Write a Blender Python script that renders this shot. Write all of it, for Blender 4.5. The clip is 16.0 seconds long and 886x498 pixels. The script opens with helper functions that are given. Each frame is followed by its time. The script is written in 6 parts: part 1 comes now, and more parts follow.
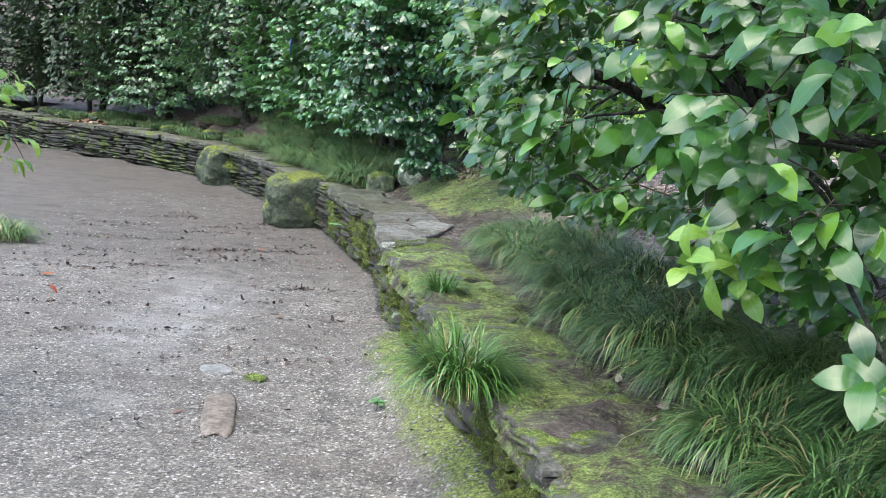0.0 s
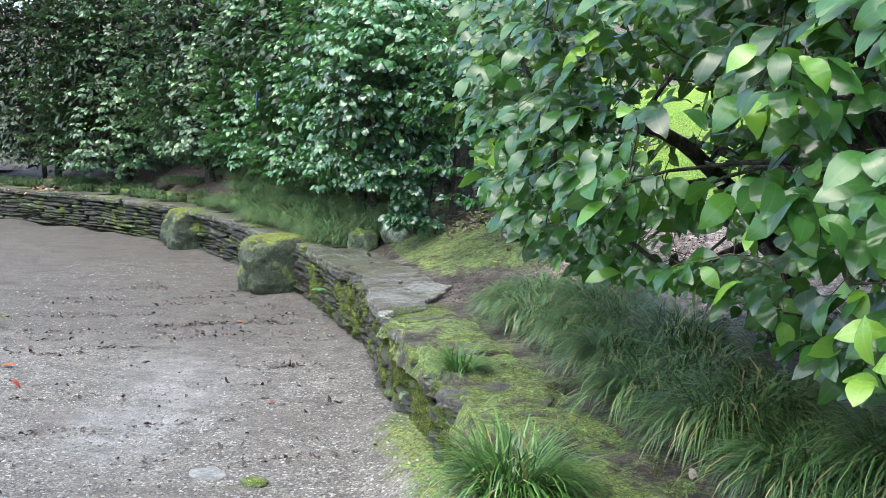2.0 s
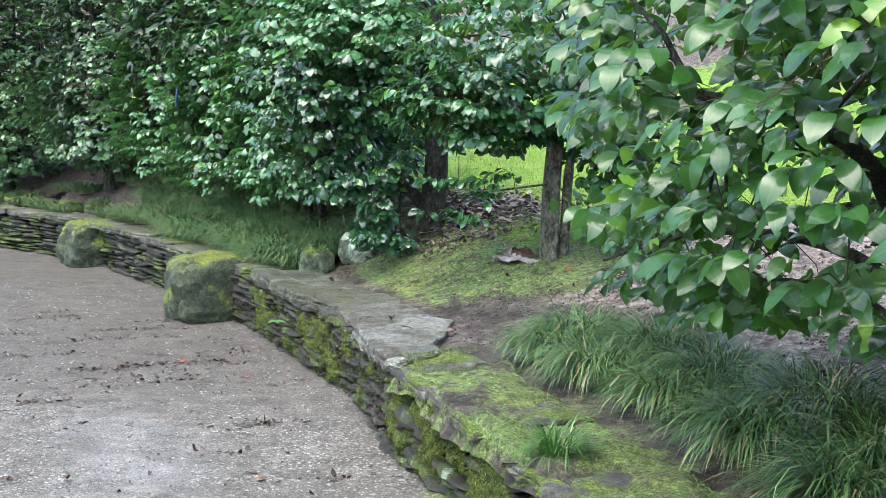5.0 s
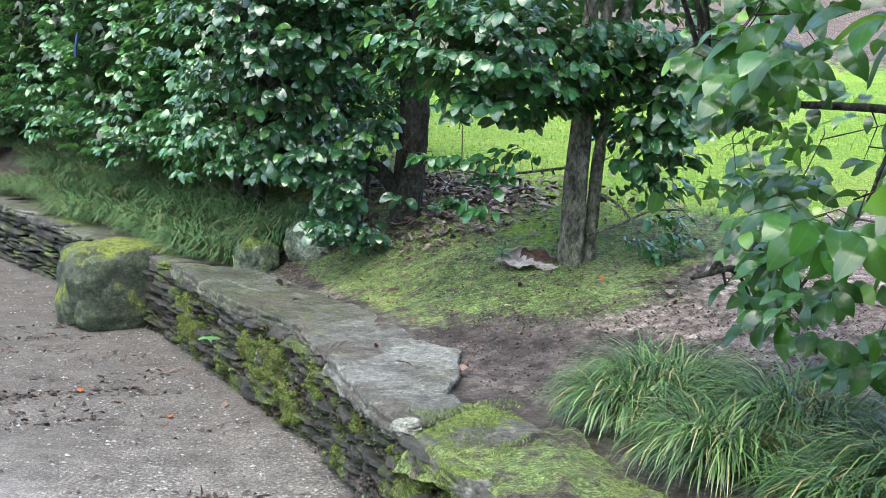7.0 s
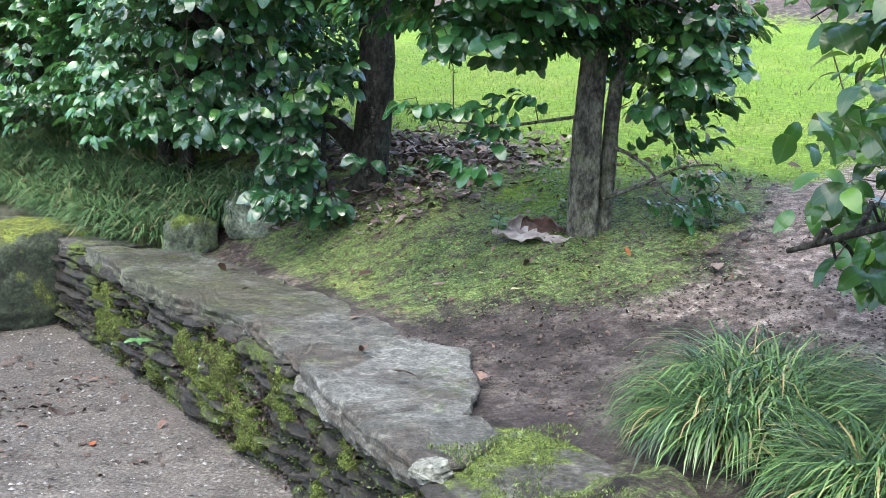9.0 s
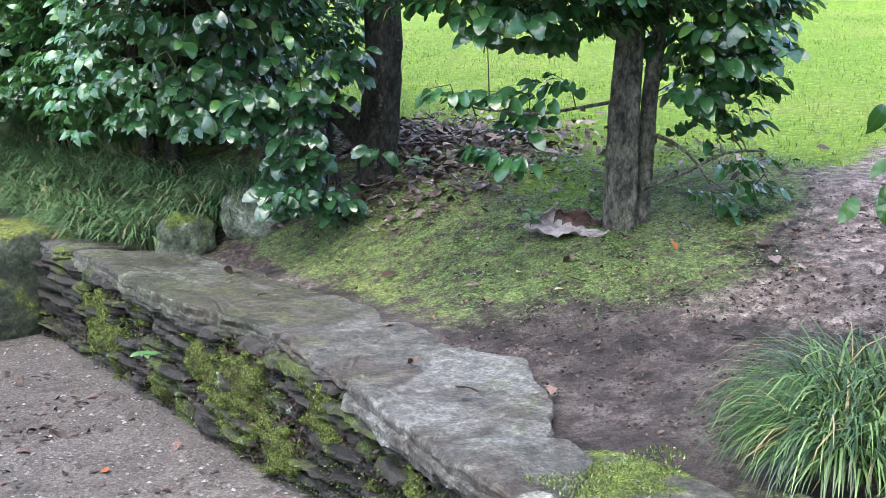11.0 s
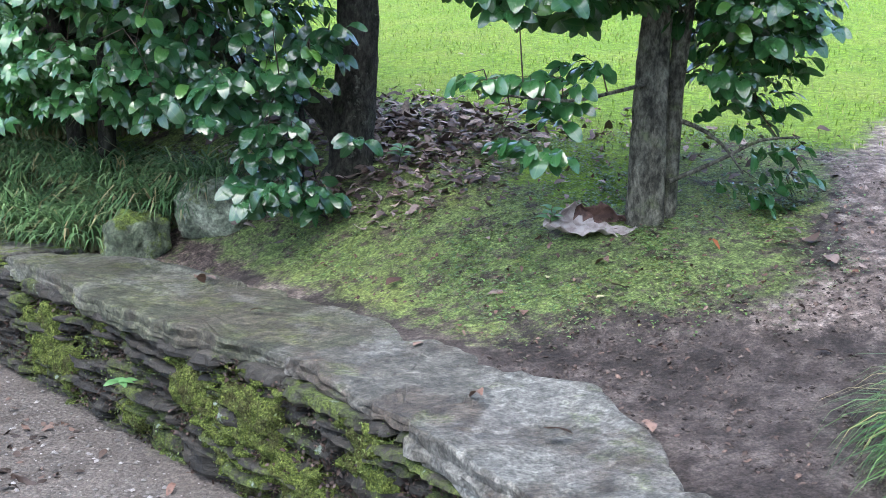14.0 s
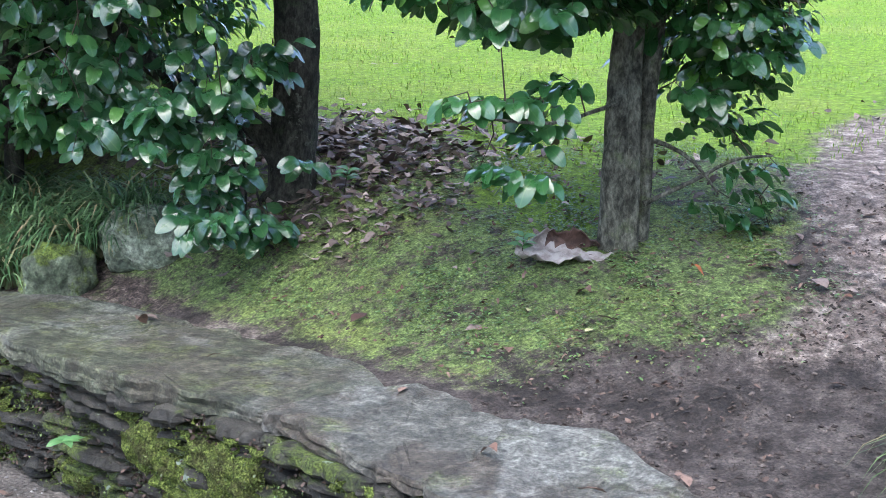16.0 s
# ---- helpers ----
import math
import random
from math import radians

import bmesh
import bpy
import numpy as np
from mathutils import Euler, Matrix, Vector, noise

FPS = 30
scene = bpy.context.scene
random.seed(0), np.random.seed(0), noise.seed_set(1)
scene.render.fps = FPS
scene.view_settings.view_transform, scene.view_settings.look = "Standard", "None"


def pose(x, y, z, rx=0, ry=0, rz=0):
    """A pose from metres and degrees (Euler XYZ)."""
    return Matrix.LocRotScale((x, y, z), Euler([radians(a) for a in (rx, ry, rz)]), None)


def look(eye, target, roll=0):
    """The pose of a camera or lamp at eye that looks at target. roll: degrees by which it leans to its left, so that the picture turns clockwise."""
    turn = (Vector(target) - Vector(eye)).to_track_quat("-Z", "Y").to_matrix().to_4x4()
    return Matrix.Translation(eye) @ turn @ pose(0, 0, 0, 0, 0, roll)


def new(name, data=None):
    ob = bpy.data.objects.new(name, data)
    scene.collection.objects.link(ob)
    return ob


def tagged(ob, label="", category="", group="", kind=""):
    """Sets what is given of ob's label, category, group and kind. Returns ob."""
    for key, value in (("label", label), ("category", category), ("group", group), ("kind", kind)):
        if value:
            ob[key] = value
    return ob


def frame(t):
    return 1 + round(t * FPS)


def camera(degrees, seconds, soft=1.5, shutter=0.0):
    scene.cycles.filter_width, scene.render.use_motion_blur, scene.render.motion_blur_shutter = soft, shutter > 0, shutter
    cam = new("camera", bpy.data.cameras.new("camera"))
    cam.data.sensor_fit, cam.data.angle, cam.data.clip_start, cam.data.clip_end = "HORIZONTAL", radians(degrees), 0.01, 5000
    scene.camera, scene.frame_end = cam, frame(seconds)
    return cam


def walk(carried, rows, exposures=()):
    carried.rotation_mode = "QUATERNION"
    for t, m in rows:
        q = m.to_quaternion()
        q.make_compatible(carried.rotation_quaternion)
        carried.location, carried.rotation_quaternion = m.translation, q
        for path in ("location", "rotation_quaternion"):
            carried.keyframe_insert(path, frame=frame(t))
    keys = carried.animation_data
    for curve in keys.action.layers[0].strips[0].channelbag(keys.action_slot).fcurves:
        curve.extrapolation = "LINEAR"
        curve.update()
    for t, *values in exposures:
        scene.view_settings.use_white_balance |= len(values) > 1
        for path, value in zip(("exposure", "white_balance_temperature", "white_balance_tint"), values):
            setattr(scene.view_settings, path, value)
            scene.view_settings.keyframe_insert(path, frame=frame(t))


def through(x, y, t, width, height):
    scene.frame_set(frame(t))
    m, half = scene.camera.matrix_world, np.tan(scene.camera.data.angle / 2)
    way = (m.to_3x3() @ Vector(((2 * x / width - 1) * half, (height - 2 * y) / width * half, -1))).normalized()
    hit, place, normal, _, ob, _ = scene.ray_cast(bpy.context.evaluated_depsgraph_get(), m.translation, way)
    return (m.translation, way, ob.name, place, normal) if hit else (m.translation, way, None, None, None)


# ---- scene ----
cam = camera(41.0, 16.0, 0.8)
PATH = [
    (0, (0.398, 0.535, 1.623), (0.304, 2.511, 1.332), 3.9),
    (0.5, (0.319, 0.681, 1.632), (0.255, 2.662, 1.36), 3.0),
    (1, (0.228, 0.799, 1.659), (0.177, 2.783, 1.41), 1.8),
    (1.5, (0.177, 0.947, 1.671), (0.138, 2.933, 1.44), 1.2),
    (2, (0.117, 1.236, 1.657), (0.084, 3.224, 1.439), 1.0),
    (2.5, (0.041, 1.552, 1.659), (0.018, 3.541, 1.451), 1.4),
    (3, (-0.081, 1.832, 1.635), (-0.078, 3.822, 1.434), 1.4),
    (3.5, (-0.273, 2.105, 1.64), (-0.225, 4.095, 1.443), 1.1),
    (4, (-0.378, 2.278, 1.642), (-0.289, 4.266, 1.445), 0.8),
    (6.5, (-1.035, 3.91, 1.65), (-0.701, 5.868, 1.41), 3.0),
    (7, (-0.964, 4.558, 1.549), (-0.603, 6.51, 1.304), 3.2),
    (7.5, (-0.951, 4.87, 1.508), (-0.56, 6.815, 1.251), 3.2),
    (8, (-0.932, 5.263, 1.459), (-0.505, 7.199, 1.19), 3.0),
    (10.5, (-1.247, 5.995, 1.395), (-0.671, 7.885, 1.081), 1.1),
    (11, (-1.266, 6.152, 1.405), (-0.676, 8.037, 1.089), 1.2),
    (11.5, (-1.338, 6.258, 1.426), (-0.725, 8.136, 1.112), 1.4),
    (12, (-1.47, 6.38, 1.433), (-0.807, 8.24, 1.117), 1.6),
    (12.5, (-1.565, 6.467, 1.451), (-0.85, 8.306, 1.125), 1.6),
    (13, (-1.594, 6.548, 1.448), (-0.841, 8.369, 1.106), 1.6),
    (13.5, (-1.606, 6.685, 1.435), (-0.823, 8.491, 1.079), 1.4),
    (14, (-1.618, 6.824, 1.443), (-0.806, 8.614, 1.075), 1.2),
    (14.5, (-1.648, 6.949, 1.454), (-0.789, 8.717, 1.087), 1.0),
    (15, (-1.708, 7.071, 1.479), (-0.793, 8.811, 1.114), 0.8),
    (15.5, (-1.768, 7.171, 1.489), (-0.797, 8.882, 1.127), 0.8),
    (16, (-1.794, 7.231, 1.487), (-0.783, 8.918, 1.125), 1.0),
]
walk(cam, [(t, look(eye, target, roll)) for t, eye, target, roll in PATH], [(0.0, 1.06, 6250, 5), (3.5, 1.18, 6200, 3), (8.0, 1.22, 6200, 4), (11.0, 1.22, 6050, 12), (16.0, 1.17, 5880, 9)])

# ---- light: a bright overcast sky, with a wide veiled sun ----
world = bpy.data.worlds.new("world")
scene.world = world
world.use_nodes = True
wn = world.node_tree.nodes
sky = wn.new("ShaderNodeTexSky")
sky.sky_type, sky.sun_disc = "NISHITA", False
sky.sun_elevation, sky.sun_rotation = radians(66), radians(232)
sky.air_density, sky.dust_density, sky.ozone_density = 1.0, 3.0, 1.0
world.node_tree.links.new(sky.outputs[0], wn["Background"].inputs[0])
wn["Background"].inputs[1].default_value = 0.26
sun = new("sun", bpy.data.lights.new("sun", "SUN"))
sun.data.energy, sun.data.angle, sun.data.color = 1.7, radians(80), (1.0, 0.965, 0.9)
sun.matrix_world = look((0, 0, 20), (0.79 * 6.2, 0.615 * 6.2, 6.0))

# ---- materials ----
class Mat:
    """A small builder of node materials."""

    def __init__(self, name, rough=0.6, spec=0.5, metal=0.0):
        self.m = bpy.data.materials.new(name)
        self.m.use_nodes = True
        self.t = self.m.node_tree
        self.b = self.t.nodes["Principled BSDF"]
        self.b.inputs["Roughness"].default_value = rough
        self.b.inputs["Specular IOR Level"].default_value = spec
        self.b.inputs["Metallic"].default_value = metal
        self.coord = self.t.nodes.new("ShaderNodeTexCoord").outputs["Object"]
        self.geo = self.t.nodes.new("ShaderNodeNewGeometry")

    def n(self, kind, **ins):
        node = self.t.nodes.new(kind)
        for k, v in ins.items():
            self.put(node.inputs[k.replace("_", " ")], v)
        return node

    def put(self, socket, v):
        if isinstance(v, bpy.types.NodeSocket):
            self.t.links.new(v, socket)
        else:
            socket.default_value = v

    def world_pos(self):
        return self.geo.outputs["Position"]

    def noise(self, scale, detail=4.0, rough=0.6, vec=None, distort=0.0):
        node = self.n("ShaderNodeTexNoise", Scale=scale, Detail=detail, Roughness=rough, Distortion=distort)
        self.t.links.new(vec or self.world_pos(), node.inputs["Vector"])
        return node.outputs["Fac"]

    def voronoi(self, scale, out="Distance", vec=None, feature="F1"):
        node = self.n("ShaderNodeTexVoronoi", Scale=scale)
        node.feature = feature
        self.t.links.new(vec or self.world_pos(), node.inputs["Vector"])
        return node.outputs[out]

    def ramp(self, fac, *stops):
        node = self.n("ShaderNodeValToRGB", Fac=fac)
        el = node.color_ramp.elements
        while len(el) < len(stops):
            el.new(0.5)
        for e, (p, c) in zip(el, stops):
            e.position, e.color = p, (*c, 1) if len(c) == 3 else c
        return node.outputs["Color"]

    def nramp(self, fac, *stops):
        """A ramp for noise, whose values crowd round the middle."""
        return self.ramp(fac, *[(0.5 + (p - 0.5) * 0.52, c) for p, c in stops])

    def mask(self, fac, lo, hi):
        node = self.n("ShaderNodeMapRange", Value=fac, From_Min=lo, From_Max=hi)
        return node.outputs["Result"]

    def math(self, op, a, b=0.0):
        node = self.t.nodes.new("ShaderNodeMath")
        node.operation = op
        self.put(node.inputs[0], a)
        self.put(node.inputs[1], b)
        return node.outputs[0]

    def mix(self, fac, a, b, mode="MIX"):
        node = self.t.nodes.new("ShaderNodeMix")
        node.data_type, node.blend_type = "RGBA", mode
        self.put(node.inputs["Factor"], fac)
        for key, v in (("A", a), ("B", b)):
            socket = [i for i in node.inputs if i.name == key and i.type == "RGBA"][0]
            self.put(socket, (*v, 1) if isinstance(v, tuple) and len(v) == 3 else v)
        return [o for o in node.outputs if o.type == "RGBA"][0]

    def grain(self, col, scale, lo=0.5, hi=1.6, detail=3.0, vec=None):
        """Colour broken up by fine dark and pale specks."""
        node = self.n("ShaderNodeMapRange", Value=self.noise(scale, detail, 0.7, vec), From_Min=0.36, From_Max=0.64, To_Min=lo, To_Max=hi)
        return self.mix(1.0, col, node.outputs["Result"], "MULTIPLY")

    def attr(self, name):
        node = self.t.nodes.new("ShaderNodeAttribute")
        node.attribute_name = name
        return node.outputs["Fac"]

    def bump(self, height, strength=0.5, distance=0.01, under=None):
        node = self.n("ShaderNodeBump", Strength=strength, Distance=distance, Height=height)
        if under is not None:
            self.t.links.new(under, node.inputs["Normal"])
        return node.outputs["Normal"]

    def done(self, color=None, rough=None, normal=None):
        for key, v in (("Base Color", color), ("Roughness", rough), ("Normal", normal)):
            if v is not None:
                self.put(self.b.inputs[key], (*v, 1) if isinstance(v, tuple) and len(v) == 3 else v)
        return self.m


def leaf_material(name, dark, mid, young, rough=0.3, sheen=0.5, through=0.22, vein=0.5, coat=0.0, wax=0.16, deep=0.0):
    """A glossy leaf with a pale midrib and side veins, each leaf its own green."""
    k = Mat(name, rough, sheen)
    rnd = k.geo.outputs["Random Per Island"]
    col = k.ramp(rnd, (deep, dark), (0.5 + 0.5 * deep, mid), (0.84, mid), (0.97, young))
    col = k.mix(k.mask(k.noise(1.3, 2.0), 0.4, 0.7), col, mid)
    col = k.mix(k.mask(k.noise(60.0, 3.0), 0.62, 0.8), col, dark)
    uv = k.n("ShaderNodeUVMap").outputs["UV"]
    sep = k.n("ShaderNodeSeparateXYZ", Vector=uv)
    side = k.math("ABSOLUTE", k.math("SUBTRACT", sep.outputs[0], 0.5))
    rib = k.mask(side, 0.045, 0.015)
    wave = k.math("SINE", k.math("MULTIPLY", k.math("SUBTRACT", sep.outputs[1], k.math("MULTIPLY", side, 0.7)), 44.0))
    col = k.mix(k.math("MULTIPLY", rib, vein), col, (0.25, 0.36, 0.1))
    col = k.mix(k.math("MULTIPLY", k.mask(wave, 0.75, 1.0), vein * 0.18), col, (0.2, 0.32, 0.08))
    nrm = k.bump(k.math("ADD", k.math("MULTIPLY", wave, -0.35), k.math("MULTIPLY", rib, -1.0)), 0.06, 0.0012)
    nrm = k.bump(k.noise(30.0, 2.0), 0.16, 0.005, nrm)
    k.done(col, None, nrm)
    rr = k.n("ShaderNodeMapRange", Value=k.noise(25.0), From_Min=0.3, From_Max=0.7, To_Min=rough - 0.04, To_Max=rough + 0.08)
    k.put(k.b.inputs["Roughness"], rr.outputs["Result"])
    k.b.inputs["Coat Weight"].default_value, k.b.inputs["Coat Roughness"].default_value = coat, wax
    tr = k.n("ShaderNodeBsdfTranslucent", Color=k.mix(0.5, col, young), Normal=nrm)
    mx = k.n("ShaderNodeMixShader", Fac=through)
    k.t.links.new(k.b.outputs[0], mx.inputs[1])
    k.t.links.new(tr.outputs[0], mx.inputs[2])
    k.t.links.new(mx.outputs[0], k.t.nodes["Material Output"].inputs["Surface"])
    return k.m


def blade_material(name, dark, mid, tip, dead, share):
    k = Mat(name, 0.34, 0.55)
    rnd = k.geo.outputs["Random Per Island"]
    col = k.ramp(rnd, (0.0, dark), (0.55, mid), (1.0 - share - 0.03, tip), (1.0 - share, dead), (1.0, dead))
    uv = k.n("ShaderNodeSeparateXYZ", Vector=k.n("ShaderNodeUVMap").outputs["UV"])
    straw = k.mask(k.math("ADD", uv.outputs[1], k.math("MULTIPLY", rnd, 0.4)), 0.5, 0.15)
    col = k.mix(k.math("MULTIPLY", straw, 0.55), col, dead)
    k.done(col)
    tr = k.n("ShaderNodeBsdfTranslucent", Color=col)
    mx = k.n("ShaderNodeMixShader", Fac=0.2)
    k.t.links.new(k.b.outputs[0], mx.inputs[1])
    k.t.links.new(tr.outputs[0], mx.inputs[2])
    k.t.links.new(mx.outputs[0], k.t.nodes["Material Output"].inputs["Surface"])
    return k.m


def stone_material(name, tones, moss=0.5, lichen=0.1, mossy=((0.035, 0.055, 0.012), (0.12, 0.17, 0.025)), wet=0.55, ledge=0.06, stain=0.0, bands=5.0, scale=7.0, soft=0.08):
    """Layered schist: grey with brown seams, moss on its ledges, pale lichen spots."""
    k = Mat(name, wet, 0.4)
    p = k.world_pos()
    seams = k.n("ShaderNodeMapping", Vector=p, Scale=(1.0, 1.0, bands)).outputs[0]
    col = k.nramp(k.noise(scale, 8.0, 0.7, seams, 0.2), (0.25, tones[0]), (0.5, tones[1]), (0.75, tones[2]))
    rnd = k.n("ShaderNodeObjectInfo").outputs["Random"]
    col = k.mix(k.math("MULTIPLY", rnd, 0.55), col, k.mix(k.noise(3.0), tones[0], tones[2]), "MIX")
    col = k.grain(col, 110.0 if bands > 1 else 65.0, 0.5 if not stain else 0.72, 1.6 if not stain else 1.3, 5.0, seams)
    if stain:
        col = k.mix(k.math("MULTIPLY", k.mask(k.noise(2.6, 9.0, 0.72, None, 0.3), 0.48, 0.55), stain), col, k.mix(k.noise(12.0), (0.045, 0.04, 0.034), (0.11, 0.088, 0.066)))
        col = k.mix(k.math("MULTIPLY", k.mask(k.noise(1.9, 9.0, 0.7, None, 0.3), 0.52, 0.57), stain * 0.42), col, k.nramp(k.noise(50.0, 6.0, 0.8), (0.25, (0.17, 0.172, 0.155)), (0.75, (0.36, 0.362, 0.335))))
    green = k.nramp(k.noise(60.0, 6.0, 0.75), (0.2, mossy[0]), (0.8, mossy[1]))
    up = k.n("ShaderNodeSeparateXYZ", Vector=k.geo.outputs["Normal"]).outputs[2]
    grow = k.math("ADD", k.noise(4.0, 6.0, 0.7), k.math("MULTIPLY", up, ledge))
    m = k.mask(grow, 0.68 - 0.3 * moss, 0.68 + soft - 0.3 * moss)
    col = k.mix(m, col, k.grain(green, 170.0, 0.4, 1.7))
    lic = k.mask(k.math("ADD", k.noise(8.0, 4.0, 0.6), k.math("MULTIPLY", k.math("SUBTRACT", k.noise(70.0, 4.0), 0.5), 0.35)), 0.77 - lichen, 0.81 - lichen)
    col = k.mix(k.math("MULTIPLY", lic, 0.6), col, k.mix(k.noise(5.0), (0.26, 0.36, 0.31), (0.4, 0.43, 0.38)))
    if bands == 1.0:
        col = k.grain(k.grain(col, 26.0, 0.6, 1.4, 6.0), 9.0, 0.82, 1.2, 5.0)
    if stain:
        col = k.grain(k.grain(col, 95.0, 0.55, 1.5, 4.0), 34.0, 0.7, 1.32, 5.0)
    nrm = k.bump(k.noise(28.0, 8.0, 0.75, seams), 0.9, 0.012 if bands > 1 else 0.022)
    nrm = k.bump(k.noise(110.0, 4.0, 0.7), 0.7, 0.006, nrm)
    nrm = k.bump(k.math("MULTIPLY", k.noise(160.0, 3.0), m), 0.9, 0.008, nrm)
    rough = k.n("ShaderNodeMapRange", Value=m, To_Min=wet, To_Max=0.95).outputs[0]
    return k.done(col, rough, nrm)


def gravel_material():
    """Wet grit: pale chips in dark fines, worn smooth and damp down the middle, moss by the wall."""
    k = Mat("grit_path", 0.6, 0.4)
    p = k.world_pos()
    chip = k.voronoi(62.0, "Color")
    chipv = k.n("ShaderNodeSeparateColor", Color=chip).outputs[0]
    stones = k.ramp(chipv, (0.0, (0.05, 0.045, 0.04)), (0.4, (0.12, 0.112, 0.1)), (0.8, (0.18, 0.167, 0.148)), (1.0, (0.38, 0.362, 0.335)))
    fines = k.nramp(k.noise(9.0, 8.0, 0.7), (0.3, (0.066, 0.057, 0.048)), (0.7, (0.142, 0.126, 0.108)))
    cover = k.mask(k.math("ADD", k.noise(1.1, 5.0, 0.6), k.math("MULTIPLY", k.noise(40.0), 0.25)), 0.5, 0.66)
    loose = k.math("MAXIMUM", cover, k.attr("loose"))
    edge = k.voronoi(62.0, "Distance")
    col = k.mix(k.math("MULTIPLY", loose, k.mask(edge, 0.75, 0.35)), fines, stones)
    col = k.mix(k.math("MULTIPLY", k.mask(k.noise(0.9, 8.0, 0.75), 0.47, 0.62), 0.75), col, (0.095, 0.08, 0.068))
    col = k.mix(k.math("MULTIPLY", k.attr("mud"), k.mask(k.noise(5.0, 9.0, 0.8), 0.4, 0.6)), col, k.nramp(k.noise(30.0, 6.0, 0.75), (0.2, (0.035, 0.03, 0.026)), (0.8, (0.17, 0.148, 0.132))))
    col = k.mix(k.math("MULTIPLY", k.attr("mud"), 0.6), col, (0.066, 0.057, 0.049))
    green = k.nramp(k.noise(50.0, 5.0), (0.3, (0.05, 0.06, 0.018)), (0.7, (0.15, 0.19, 0.04)))
    col = k.mix(k.mask(k.math("ADD", k.attr("moss"), k.math("MULTIPLY", k.noise(8.0, 6.0, 0.7), 0.9)), 0.85, 1.05), col, green)
    # damp worn patch; the sky it reflects is also put into its paler colour
    damp = k.math("MULTIPLY", k.attr("worn"), k.mask(k.noise(3.0, 7.0, 0.7), 0.36, 0.56))
    col = k.mix(k.math("MULTIPLY", damp, 0.7), col, k.nramp(k.noise(25.0, 6.0, 0.7), (0.25, (0.15, 0.142, 0.135)), (0.75, (0.24, 0.23, 0.222))))
    drift = k.n("ShaderNodeMapping", Vector=p, Scale=(0.8, 2.4, 1.0), Rotation=(0.0, 0.0, 0.25)).outputs[0]
    col = k.mix(k.math("MULTIPLY", k.mask(k.noise(1.5, 9.0, 0.78, drift), 0.54, 0.6), k.math("ADD", k.math("MULTIPLY", k.attr("mud"), 0.55), 0.15)), col, (0.045, 0.036, 0.029))
    col = k.grain(k.grain(col, 5.0, 0.72, 1.3, 7.0), 85.0, 0.55, 1.5, 4.0)
    hgt = k.math("ADD", k.math("MULTIPLY", k.math("MULTIPLY", edge, loose), -0.8), k.noise(60.0, 6.0, 0.7))
    nrm = k.bump(hgt, 0.7, 0.012)
    nrm = k.bump(k.noise(5.0, 5.0), 0.4, 0.03, nrm)
    rough = k.n("ShaderNodeMapRange", Value=k.math("SUBTRACT", 1.0, loose), To_Min=0.75, To_Max=0.58).outputs[0]
    rough = k.math("SUBTRACT", rough, k.math("MULTIPLY", damp, 0.12))
    return k.done(col, rough, nrm)


